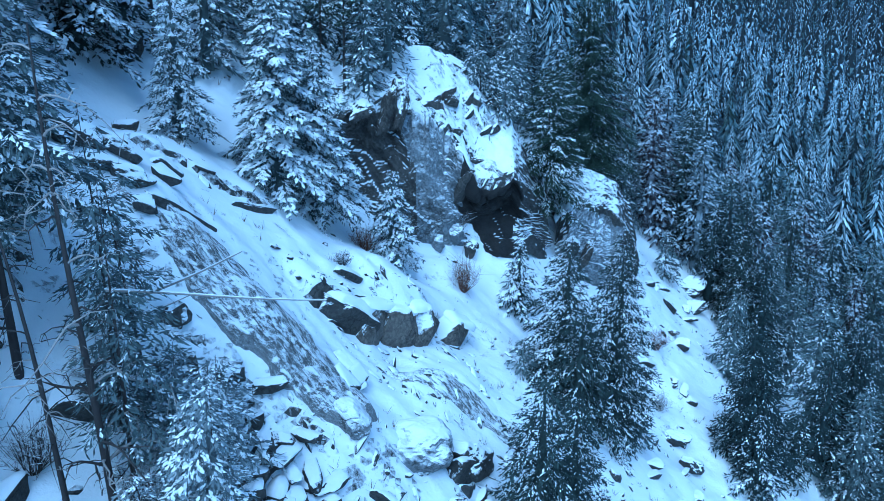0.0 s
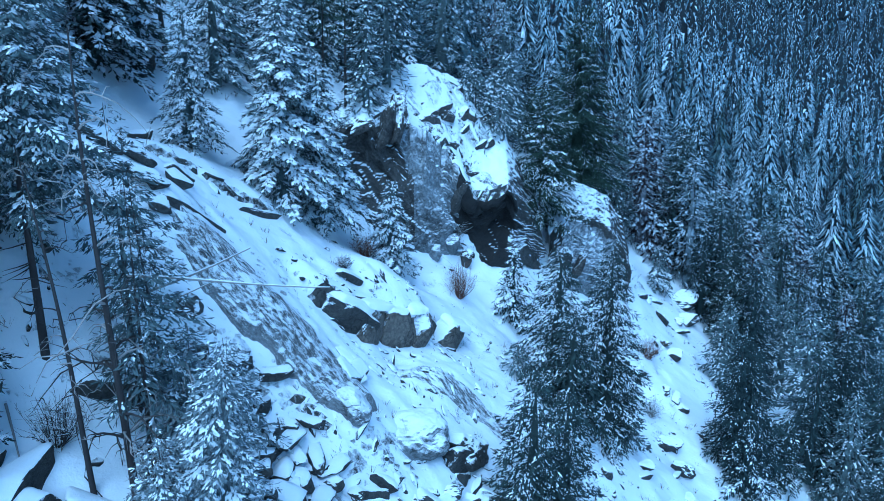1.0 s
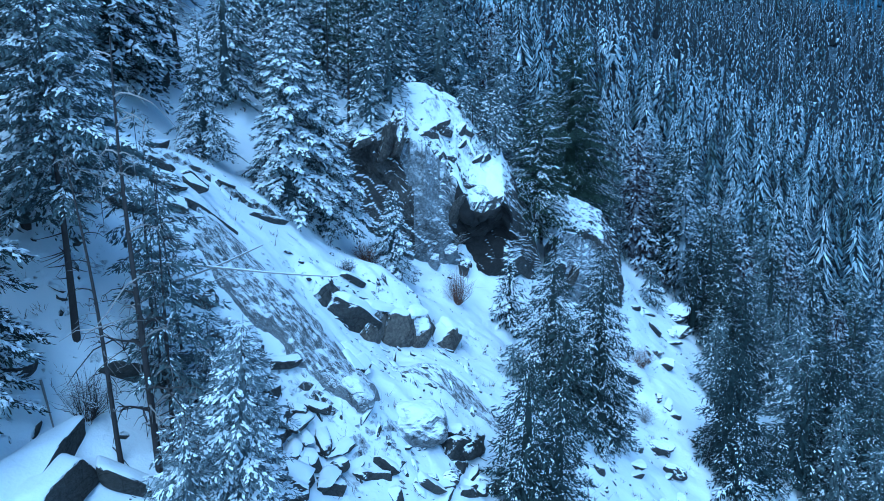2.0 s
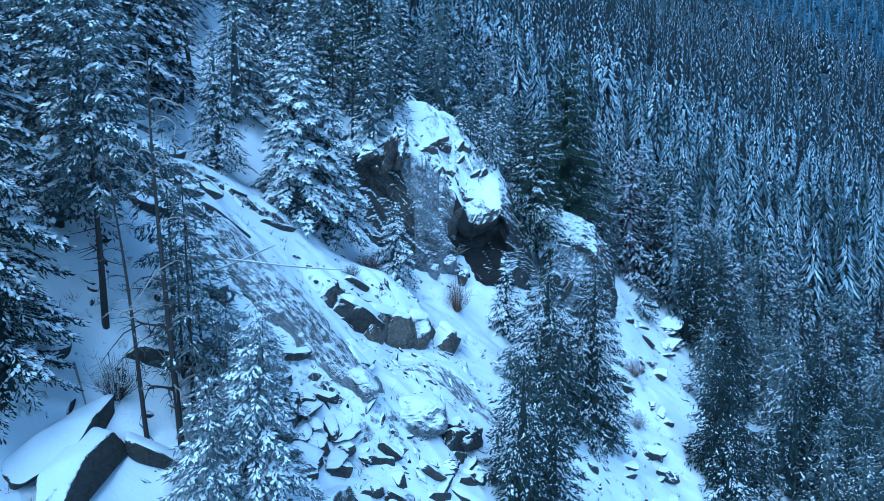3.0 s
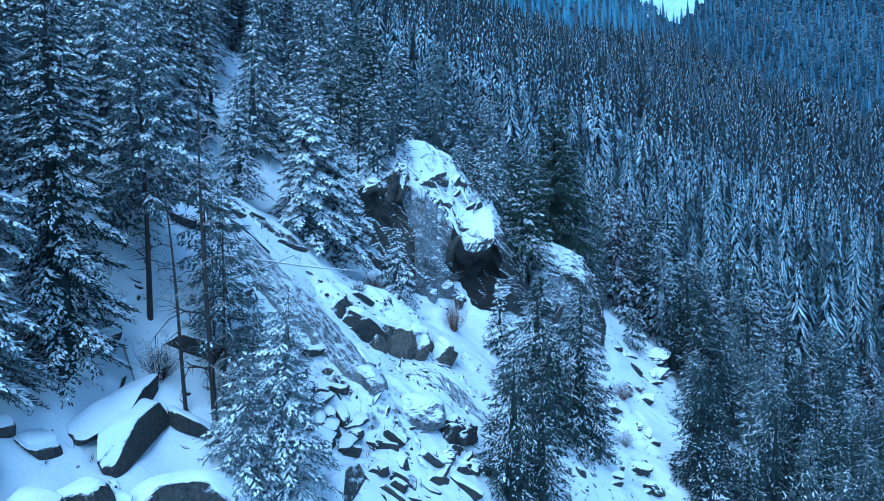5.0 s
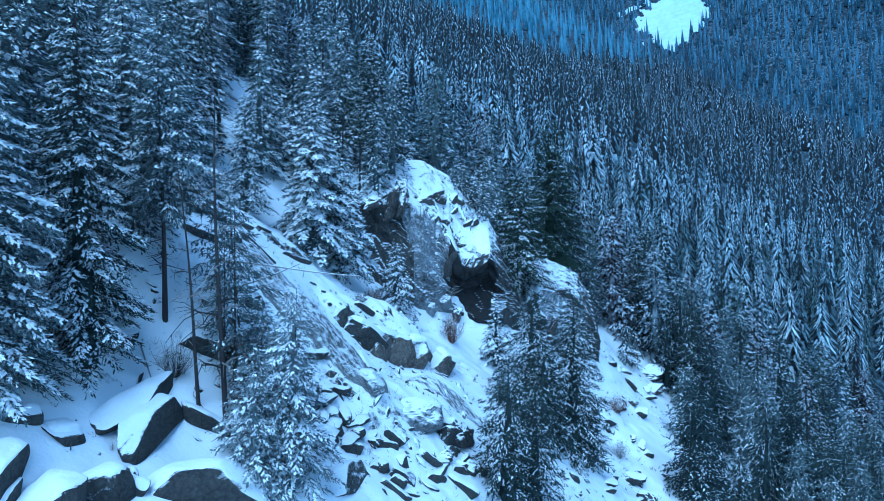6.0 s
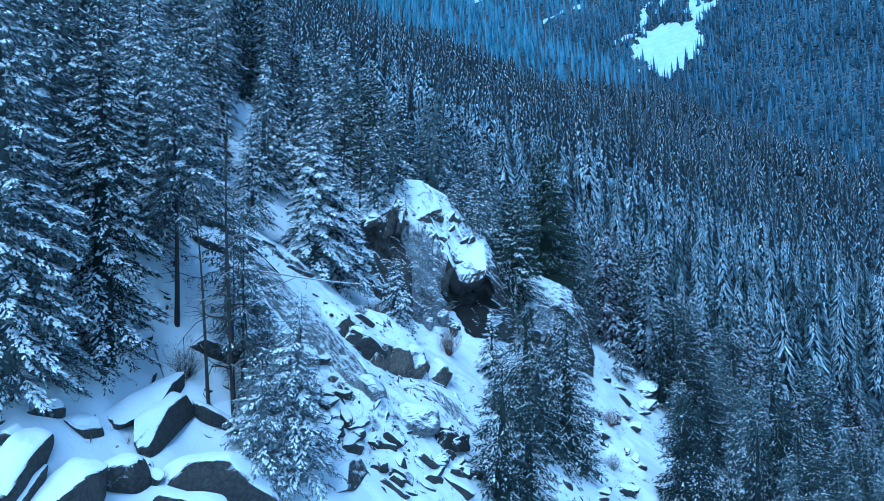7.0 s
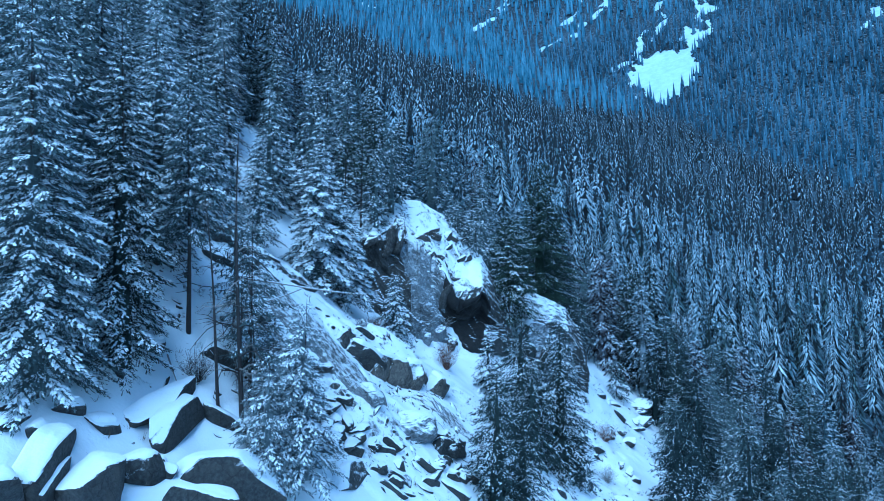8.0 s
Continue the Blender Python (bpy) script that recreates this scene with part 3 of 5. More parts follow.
BOULDERS = [
    ("rounded boulder under a frosted snow cap", -1.1, 26.9, 2.7, 2.4, 1.9, 10, 21, 0.42),
    ("tall snow-covered boulder with dark cracked sides", 1.0, 27.6, 2.0, 1.8, 2.0, 40, 22, 0.30),
    ("flat pale boulder with a thick snow cushion", 22.9, 62.8, 3.0, 2.2, 1.2, 10, 25, 0.20),
    ("dark wedge of rock under snow on the slope", 22.8, 60.2, 2.2, 1.6, 1.2, 30, 26, 0.25),
    ("narrow dark rock fin standing in snow", 15.6, 38.8, 0.8, 1.6, 1.5, 35, 27, 0.3),
    ("low dark rock showing through the snow", 15.2, 41.2, 2.0, 1.0, 1.0, -20, 28, 0.3),
    ("dark granite boulder below the spruces uphill", -15.9, 43.4, 1.8, 1.6, 1.9, 0, 29, 0.25),
]
TALUS = [
    ("snow-laden block at the foot of the slab", -5.9, 25.8, 1.2, 0.8, 0.6, 20, 90, 0.35),
    ("cracked snow-capped block at the foot of the slab", -4.6, 24.8, 1.0, 0.7, 0.7, -30, 91, 0.35),
    ("rounded dark end of the frosted slab", -3.3, 25.8, 1.5, 1.2, 1.1, -30, 93, 0.25),
    ("snow-laden block beside the frosted firs", -7.0, 25.8, 1.0, 0.7, 0.7, 40, 94, 0.35),
    ("snow-capped block among the boulders", -5.4, 24.4, 0.9, 0.6, 0.7, 0, 95, 0.35),
    ("snow-capped block among the boulders", -6.3, 24.7, 0.8, 0.7, 0.6, 60, 96, 0.35),
    ("low snow-covered rock on the slope", -3.0, 23.2, 0.8, 0.5, 0.5, -30, 98, 0.4),
    ("low snow-covered rock on the slope", -2.6, 22.0, 0.7, 0.8, 0.7, 30, 99, 0.4),
    ("dark cracked rock below the boulder", 0.3, 25.2, 1.0, 0.7, 0.6, 0, 100, 0.35),
    ("dark rock beside the spruce", 1.6, 25.6, 0.9, 0.7, 0.9, -20, 101, 0.35),
]
for rows, grp in ((BOULDERS, "boulders on the slope"), (TALUS, "blocks at the foot of the slab")):
    for label, x, y, w, d, h, turn, seed, sink in rows:
        rock("boulder", label, (x, y), (w, d, h), turn, seed, sink, res=5 if w > 1.4 else 4, group=grp, cuts=3 if "round" in label else 10, boxy=0.15 if "round" in label else 0.75, mat=M_FROST if "frosted" in label else None, tilt=(seed * 7) % 21 - 10, roll=(seed * 11) % 25 - 12)

rnd = np.random.RandomState(44)
for i in range(64):
    along, off = rnd.uniform(0, 1), rnd.uniform(1.9, 5.2)
    x, y = -8.6 + 6.4 * along - 0.5 * off, 28.6 - 3.6 * along - 0.85 * off
    if x < -8.8:
        continue
    rock("stone", "small snow-capped stone at the foot of the slab", (x, y), tuple(rnd.uniform(0.4, 1.15, 3) * [1.3, 1.0, 0.9]), rnd.uniform(0, 180), 400 + i, 0.3, res=3, group="stones at the foot of the slab", tilt=rnd.uniform(-20, 20), roll=rnd.uniform(-25, 25), cuts=8)


def bench(label, x0, y0, x1, y1, deep, tall, seed, sink=0.2, mat=None, group="", lean=0.0, set_back=0.35, capped=True):
    """A block whose lower edge runs from one point of the slope to another, its top falling with the slope."""
    a, b = Vector((x0, y0, footing(x0, y0))), Vector((x1, y1, footing(x1, y1)))
    along = (b - a).normalized()
    into = Vector((-along.y, along.x, 0)).normalized()
    up = along.cross(into)
    middle = (a + b) / 2 + into * deep * set_back + up * tall * (0.5 - sink)
    ob = new("boulder", rock_mesh("boulder", ((b - a).length * 1.12, deep, tall), seed, cuts=5, mat=mat, rough=0.035, boxy=0.9, steps=0.0, res=5 if (b - a).length > 2.0 else 4, worn=4 if group == BELOW else 1))
    turn = Matrix((along, into, up)).transposed().to_4x4()
    ob.matrix_world = Matrix.Translation(middle) @ turn @ pose(0, 0, 0, lean, 0, 0)
    if capped and group in (BELOW, WALL) and tall > 0.65:
        snow_cap(ob, ((b - a).length * 1.12, deep, tall), seed, min(0.2, 0.10 * tall + 0.05))
    return tagged(ob, label, "rock", group)


def snow_cap(ob, size, seed, thick=0.34):
    """A rounded cushion of snow lying on a block."""
    w, d, h = size
    rnd = np.random.RandomState(seed)
    u, v = np.meshgrid(np.linspace(-1, 1, 25), np.linspace(-1, 1, 19), indexing="ij")
    rim = np.maximum(np.abs(u), np.abs(v))
    bulge = np.sqrt(np.clip(1 - rim ** 4, 0, 1))
    z = h * 0.47 + thick * bulge * (0.75 + 0.25 * vnoise(u * 1.5 + seed, v * 1.5)) - 0.22 * (1 - bulge)
    round_off = 1 - 0.16 * (u * v) ** 2
    wob = 1 + 0.07 * vnoise(u * 3 + seed, v * 3)
    x, y = u * w * 0.47 * round_off * wob, v * d * 0.42 * round_off * wob + 0.12 * d
    i = np.arange(u.size).reshape(u.shape)
    quads = np.stack([i[:-1, :-1], i[1:, :-1], i[1:, 1:], i[:-1, 1:]], -1).reshape(-1, 4)
    part("snow_cap", make_mesh("snow_cap", np.stack([x, y, z], -1).reshape(-1, 3), quads, [M_CUSHION], smooth_shade=True), ob, "thick rounded cushion of snow")


BELOW = "granite blocks below the bare trunks"
WALL = "low granite wall on the slope"
bench("long dark granite slab edge tilted out of the snow", -11.60, 16.72, -10.00, 19.64, 1.3, 1.4, 71, 0.25, group=BELOW, lean=-2, capped=False)
bench("broad dark granite slab leaning down the slope", -10.65, 16.09, -9.89, 18.85, 0.9, 1.7, 72, 0.25, group=BELOW, capped=False)
bench("dark flat granite block beside the bare trunks", -9.89, 18.85, -8.32, 19.00, 1.2, 0.8, 73, 0.3, group=BELOW, lean=-24, capped=False)
bench("broad dark granite block with a snow-covered top", -11.34, 11.24, -10.45, 13.34, 1.9, 2.7, 74, 0.3, group=BELOW, lean=-8, capped=False)
bench("smooth dark granite block with a rounded shoulder", -10.75, 13.48, -10.18, 14.92, 1.4, 1.5, 85, 0.3, group=BELOW, lean=-10, capped=False)
bench("broad dark granite block under frosted boughs", -9.29, 15.13, -6.24, 16.30, 1.3, 2.1, 75, 0.3, group=BELOW, lean=4, capped=False)
bench("dark granite block half hidden by frosted twigs", -9.40, 12.71, -7.46, 13.96, 1.0, 1.8, 86, 0.3, group=BELOW, lean=5, capped=False)
bench("steep dark granite slab edge beneath the spruce", -12.61, 11.00, -12.84, 14.13, 1.1, 1.7, 76, 0.3, group=BELOW, lean=12, capped=False)
bench("dark granite block at the foot of the bank", -13.52, 9.31, -12.77, 10.84, 1.2, 2.2, 94, 0.3, group=BELOW, lean=5, capped=False)
bench("thin dark granite flake set in the snow", -12.41, 11.29, -12.52, 13.35, 0.5, 1.0, 87, 0.35, group=BELOW, lean=8, capped=False)
bench("dark rock below the drooping spruce boughs", -13.64, 14.87, -13.18, 15.76, 0.9, 0.9, 77, 0.25, group=BELOW, lean=-10, capped=False)
bench("dark rounded stone below the drooping spruce boughs", -13.84, 13.26, -13.46, 13.80, 0.9, 0.8, 78, 0.25, group=BELOW, capped=False)
bench("thin dark granite edge in the deep snow", -14.47, 12.92, -14.29, 14.14, 0.4, 0.6, 82, 0.3, group=BELOW, lean=-20, capped=False)
bench("thin dark granite edge in the deep snow", -14.98, 13.56, -14.82, 14.39, 0.3, 0.5, 84, 0.3, group=BELOW, lean=-20, capped=False)
bench("small dark stone showing through the snow", -10.27, 14.75, -9.79, 14.85, 0.5, 0.6, 81, 0.3, group=BELOW, capped=False)
bench("square block buried under a cushion of snow", -12.66, 15.27, -12.18, 16.14, 1.0, 0.7, 79, 0.3, group=BELOW)
bench("dark squat boulder behind the bare trunks", -10.6, 21.9, -9.2, 22.9, 1.3, 1.1, 93, 0.3, group=BELOW, capped=False)
bench("dark granite block behind the frosted firs", -7.9, 20.8, -7.5, 22.6, 0.8, 1.0, 88, 0.3, group=BELOW)
bench("snow-capped stone on the bank", -12.4, 20.8, -12.0, 21.6, 0.9, 0.8, 83, 0.3, group=BELOW)
bench("angular grey granite block with deep snow on top", -4.95, 31.6, -3.55, 32.9, 1.9, 1.9, 5, 0.3, M_ROCK, WALL)
bench("cracked grey granite block with deep snow on top", -3.9, 32.45, -2.55, 33.8, 2.0, 2.2, 7, 0.3, M_BROWN, WALL, lean=-6)
bench("angular brown granite block capped with snow", -2.95, 33.35, -1.6, 34.6, 2.0, 2.3, 6, 0.3, M_BROWN, WALL)
bench("tall brown granite block capped with snow", -1.95, 34.1, -0.95, 35.0, 2.0, 2.7, 8, 0.3, M_BROWN, WALL, lean=-5)
bench("small dark pointed granite block in the snow", -0.3, 35.8, 0.9, 36.5, 1.3, 1.9, 12, 0.3, M_BROWN, WALL)
bench("low ledge of dark rock above the wall", -4.9, 34.0, -4.0, 34.9, 0.8, 0.6, 13, 0.3, M_ROCK, WALL)
bench("dark granite fin leaning out of the snow", -3.91, 18.8, -3.4, 21.2, 0.6, 1.2, 92, 0.3, M_ROCK, "blocks at the foot of the slab", lean=-25)

TOP = "rock edges on top of the crag"
bench("dark rock edge breaking through the snow", -1.5, 48.1, -0.5, 49.3, 0.5, 1.0, 121, 0.3, M_CRAG, TOP)
bench("dark rock edge breaking through the snow", -0.4, 49.4, 0.4, 50.4, 0.5, 0.9, 122, 0.3, M_CRAG, TOP, lean=-15)
bench("dark rock edge breaking through the snow", 0.9, 50.2, 1.6, 51.2, 0.5, 0.9, 123, 0.3, M_CRAG, TOP)
bench("thin dark flake of rock on the snowy roof", 2.1, 49.5, 2.8, 50.3, 0.3, 0.6, 124, 0.25, M_CRAG, TOP)
bench("thin dark flake of rock on the snowy roof", 1.1, 49.7, 1.6, 50.5, 0.3, 0.6, 125, 0.25, M_CRAG, TOP)
bench("dark granite block on the snowy crest", -2.9, 53.6, -1.9, 54.3, 1.1, 1.5, 126, 0.3, M_CRAG, TOP)
bench("small dark rock on the snowy crest", 0.7, 54.7, 1.4, 55.2, 0.5, 0.6, 127, 0.3, M_CRAG, TOP)
rnd = np.random.RandomState(52)
for i in range(9):
    x, y = rnd.uniform(-0.6, 3.4), rnd.uniform(49.8, 54.2)
    bench("dark rock edge breaking through the snow", x, y, x + rnd.uniform(0.4, 0.9), y + rnd.uniform(0.2, 0.9), 0.35, rnd.uniform(0.5, 0.9), 140 + i, 0.25, M_CRAG, TOP, lean=rnd.uniform(-25, 0))
HEAD = "rock steps at the head of the slab"
bench("broad grey granite step under smooth snow", -13.4, 30.6, -12.1, 31.2, 1.6, 0.95, 151, 0.4, M_ROCK, HEAD, lean=-22)
bench("broken grey granite step under smooth snow", -12.1, 31.1, -11.2, 31.6, 1.3, 0.7, 152, 0.4, M_ROCK, HEAD, lean=-24)
bench("dark undercut ledge below a pillow of snow", -12.3, 29.7, -11.4, 30.1, 1.5, 0.6, 153, 0.42, M_ROCK, HEAD, lean=-22)
bench("dark undercut ledge below a pillow of snow", -11.4, 30.0, -10.5, 30.5, 1.5, 0.6, 154, 0.4, M_ROCK, HEAD, lean=-26)
bench("long thin rock ledge above the slab", -10.1, 29.8, -8.7, 31.6, 0.9, 0.55, 155, 0.3, M_ROCK, HEAD)
bench("low dark rock ledge above the slab", -12.3, 27.8, -10.9, 28.5, 1.0, 0.5, 156, 0.4, M_ROCK, HEAD, lean=-20)
bench("dark angular rock on the snowy bank", -14.0, 36.0, -12.8, 35.2, 0.5, 0.5, 157, 0.4, M_ROCK, HEAD)
bench("small dark rock on the snowy bank", -11.2, 33.0, -10.6, 33.2, 0.5, 0.5, 158, 0.3, M_ROCK, HEAD)
bench("thin dark rock crack in the snow", -13.0, 32.8, -11.9, 32.6, 0.25, 0.35, 159, 0.3, M_ROCK, HEAD)
bench("thin dark rock crack in the snow", -9.0, 34.6, -7.9, 36.2, 0.25, 0.35, 160, 0.3, M_ROCK, HEAD)
LOW = "low rocks on the open slope"
bench("low dark rock edge showing through the snow", 11.2, 34.3, 11.9, 34.8, 0.5, 0.6, 111, 0.4, group=LOW)
bench("low dark rock edge showing through the snow", 8.3, 31.8, 9.0, 32.2, 0.5, 0.6, 112, 0.4, group=LOW)
bench("thin dark rock flake lying in the snow", 14.6, 37.2, 15.2, 38.2, 0.4, 0.6, 113, 0.35, group=LOW)
bench("thin dark rock flake lying in the snow", 13.2, 39.4, 13.7, 40.2, 0.3, 0.5, 114, 0.35, group=LOW)
bench("low snow-covered rock step on the slope", 15.9, 50.2, 17.0, 51.0, 0.9, 0.7, 115, 0.4, group=LOW)
bench("low snow-covered rock step on the slope", 18.6, 56.6, 19.8, 57.2, 1.0, 0.8, 116, 0.4, group=LOW)
bench("low snow-covered rock step on the slope", 20.4, 64.8, 22.2, 65.6, 1.0, 0.9, 117, 0.4, group=LOW)
bench("dark rock beside a round frosted boulder", 0.3, 26.2, 1.0, 27.0, 0.8, 1.3, 118, 0.3, group=LOW)

rnd = np.random.RandomState(77)
for i in range(11):
    along, off = rnd.uniform(-0.15, 1.0), rnd.uniform(-1.6, 3.4)
    x, y = -12.6 + 8.8 * along + 0.5 * off, 31.6 - 4.6 * along + 0.85 * off
    way, length = radians(-28 + rnd.normal(0, 16)), rnd.uniform(0.5, 1.3)
    bench("thin dark granite ledge running down the snowy slab", x, y, x + math.cos(way) * length, y + math.sin(way) * length, rnd.uniform(0.3, 0.9), rnd.uniform(0.25, 0.5), 600 + i, 0.5, M_ROCK, "ledges along the slab", lean=rnd.uniform(-28, -8))
for i in range(34):
    along, off = rnd.uniform(0, 1), rnd.uniform(-4.2, 4.2)
    x, y = 10.0 + 12.5 * along + 0.8 * off, 33.0 + 30.0 * along - 0.6 * off
    size = (0.4 + 1.6 * rnd.rand() ** 2, rnd.uniform(0.4, 1.1), rnd.uniform(0.45, 0.95))
    rock("boulder", "dark rock under a cushion of snow on the slope", (x, y), size, rnd.uniform(0, 180), 660 + i, 0.42, tilt=rnd.uniform(-25, 25), roll=rnd.uniform(0, 40), res=4, group="rocks on the open slope", cuts=9)
for i in range(22):
    along, off = rnd.uniform(0, 1), rnd.uniform(-1.0, 1.0)
    x, y = -3.6 + 5.2 * along + off, 20.5 + 6.5 * along - 1.2 * off
    way, length = radians(20 + rnd.normal(0, 30)), rnd.uniform(0.4, 1.3)
    bench("cracked dark rock in the snow below the slab", x, y, x + math.cos(way) * length, y + math.sin(way) * length, rnd.uniform(0.3, 0.7), rnd.uniform(0.4, 0.8), 720 + i, 0.46, M_ROCK, "rock edges below the slab", lean=rnd.uniform(-30, -5))


# ---- trees ----
def spire(rnd, boughs, slim, snowy=0.8, shaggy=1.0, fine=0.16):
    """A far conifer one metre tall: a dark core, drooping boughs in whorls and the snow on each of them, as arrays.
    Face kinds: 0 core, 1 needles, 2 snow."""
    a = np.linspace(0, 2 * np.pi, 7, endpoint=False)
    core = np.vstack([[0, 0, 0.96], np.stack([0.5 * slim * np.cos(a), 0.5 * slim * np.sin(a), 0 * a + 0.02], 1)])
    j = np.arange(7)
    tris = np.stack([0 * j, 1 + j, 1 + (j + 1) % 7], 1)
    u = 0.06 + 0.91 * (np.arange(boughs) / boughs) ** 0.9 + rnd.uniform(-0.012, 0.012, boughs)
    a = np.arange(boughs) * 2.39996 + rnd.uniform(-0.5, 0.5, boughs)
    side_grow = 1 + 0.14 * np.sin(a + rnd.uniform(0, 6))
    r = (slim * (1 - u) ** 0.85 * side_grow + 0.008) * rnd.uniform(0.72, 1.15, boughs)
    drop = r * rnd.uniform(0.3, 0.75, boughs) * shaggy
    out, up = np.stack([np.cos(a), np.sin(a), 0 * a], 1), np.array([0, 0, 1.0])
    side = np.stack([-np.sin(a), np.cos(a), 0 * a], 1)
    root = out * (0.22 * r)[:, None] + up * (u + 0.16 * r)[:, None]
    tip = out * r[:, None] + up * (u - drop)[:, None]
    mid = out * (0.62 * r)[:, None] + up * (u - 0.2 * drop)[:, None]
    w = (fine * r + 0.004)[:, None]
    low = up * (0.12 * r)[:, None]
    swing = side * (r * rnd.uniform(-0.3, 0.3, boughs))[:, None]
    V = np.stack([root + swing * 0.3, mid + side * w - low, tip + swing, mid - side * w - low], 1).reshape(-1, 3)
    k = 4 * np.arange(boughs)[:, None]
    T = k + [1, 2, 3] if boughs < 100 else np.vstack([k + [0, 1, 3], k + [1, 2, 3]])
    pick = np.flatnonzero(rnd.rand(boughs) < snowy)
    lift = up * (0.06 * r + 0.004)[pick, None]
    ws = w[pick] * rnd.uniform(0.7, 1.2, len(pick))[:, None]
    o = root[pick] + (mid - root)[pick] * rnd.uniform(0.1, 0.8, len(pick))[:, None] + lift
    S = np.stack([o + side[pick] * ws, tip[pick] + swing[pick] + lift * 0.4, o - side[pick] * ws], 1).reshape(-1, 3)
    TS = np.arange(3 * len(pick)).reshape(-1, 3)
    verts = np.vstack([core, V, S])
    faces = np.vstack([tris, T + len(core), TS + len(core) + len(V)])
    return verts, faces, np.r_[np.zeros(7, int), np.ones(len(T), int), np.full(len(TS), 2)]


def bushy(H, R, seed, bare, snow, dense, size, full, pine=False):
    """Crown built bough by bough: side twigs along each drooping bough, sprays along each twig, and snow on them, as arrays."""
    rnd = np.random.RandomState(seed)
    tall = H * (1 - bare)
    k = max(26, int(dense * tall))
    u = np.clip((np.arange(k) + rnd.uniform(0, 1, k)) / k, 0, 1) ** 0.92 * 0.985
    a = np.arange(k) * 2.39996 + rnd.uniform(-0.45, 0.45, k)
    uneven = 1 + 0.15 * np.sin(a + seed) + 0.12 * np.sin(2 * a + 7 * u + seed)
    L = (R * (1 - u) ** full * rnd.uniform(0.72, 1.12, k) * uneven + 0.10) * np.where(u < 0.05, 0.8, 1.0)
    slope = (0.75 if pine else 0.62) * u + (0.05 if pine else -0.22) + rnd.uniform(-0.12, 0.12, k)
    load = np.clip(snow + rnd.normal(0, 0.22, k), 0.02, 1.0)

    # side twigs on every bough
    count = np.maximum(3, (L / (size * 0.95)).astype(int))
    i = np.repeat(np.arange(k), count * 2)
    order = np.concatenate([np.repeat(np.arange(c), 2) for c in count])
    hand = np.concatenate([np.tile([-1.0, 1.0], c) for c in count])
    n = len(i)
    t = np.clip((order + rnd.uniform(0.1, 0.9, n)) / count[i], 0.06, 1.0) ** 0.8
    ax = np.stack([np.cos(a[i]), np.sin(a[i]), 0 * t], 1)
    ac = np.stack([-np.sin(a[i]), np.cos(a[i]), 0 * t], 1)
    up = np.array([0, 0, 1.0])
    z = bare * H + u[i] * tall + L[i] * (slope[i] * t - 0.34 * t * t)
    at = ax * (L[i] * t)[:, None] + up * z[:, None]
    twig = (L[i] * (0.07 + 0.42 * (1 - t) * (0.35 + t)) + 0.5 * size) * rnd.uniform(0.7, 1.25, n)
    way = ax * rnd.uniform(0.55, 0.95, n)[:, None] + ac * (hand * rnd.uniform(0.5, 1.0, n) * (1.15 - 0.6 * t))[:, None] - up * rnd.uniform(0.12, 0.55, n)[:, None]
    way /= np.linalg.norm(way, axis=1, keepdims=True)

    # sprays along every twig
    per = np.maximum(1, np.round(twig / (size * 0.62)).astype(int))
    j = np.repeat(np.arange(n), per)
    q = (np.concatenate([np.arange(c) for c in per]) + rnd.uniform(0.15, 0.95, len(j))) / per[j]
    m = len(j)
    root = at[j] + way[j] * (twig[j] * q * 0.9)[:, None] - up * (0.25 * twig[j] * q * q)[:, None]
    d = way[j] + rnd.normal(0, 0.34, (m, 3)) * [1, 1, 0.7] - up * rnd.uniform(0, 0.3, m)[:, None]
    d /= np.linalg.norm(d, axis=1, keepdims=True)
    across = np.cross(d, rnd.normal(size=(m, 3)) * 0.3 + up)
    across /= np.linalg.norm(across, axis=1, keepdims=True) + 1e-6
    l = size * rnd.uniform(0.65, 1.35, m) * np.clip(0.55 + L[i[j]] * 0.9, 0.5, 1.0)

    def kites(o, way, across, long, wide, sag):
        """Slim sprays with uneven sides."""
        c = len(o)
        ll = np.asarray(long)[:, None]
        left, right = (o + way * ll * rnd.uniform(0.25, 0.75, (c, 1)) + across * ll * wide * sgn * rnd.uniform(0.35, 1.3, (c, 1)) - up * sag * ll for sgn in (1, -1))
        V = np.stack([o, left, o + way * ll, right], 1)
        return V.reshape(-1, 3), (4 * np.arange(c)[:, None, None] + np.array([[0, 1, 2], [0, 2, 3]])).reshape(-1, 3)

    v, f = kites(root, d, across, l * 1.45, 0.16, 0.07)
    # snow lies in broken tongues along the loaded boughs and their twigs
    chance = np.clip(load[i] ** 0.7 * (0.5 + 0.75 * t), 0, 0.95)
    held = np.flatnonzero(rnd.rand(n) < chance)
    held = np.repeat(held, 1 + (twig[held] > 1.4 * size) + (twig[held] > 2.2 * size) + (twig[held] > 3.0 * size) + (load[i[held]] > 0.8))
    c = len(held)
    flat = way[held] - up * 0.1 + rnd.normal(0, 0.3, (c, 3)) * [1, 1, 0.5]
    flat /= np.linalg.norm(flat, axis=1, keepdims=True)
    cross = np.cross(flat, up + rnd.normal(0, 0.25, (c, 3)))
    cross /= np.linalg.norm(cross, axis=1, keepdims=True) + 1e-6
    tongue = (np.minimum(twig[held] * rnd.uniform(0.35, 0.8, c), 1.7 * size) + 0.25 * size) * (0.36 + 0.64 * snow)
    start = at[held] + way[held] * (twig[held] * rnd.uniform(0.0, 0.75, c))[:, None] + up * (0.05 + 0.26 * size) + rnd.normal(0, 0.12 * size, (c, 3))
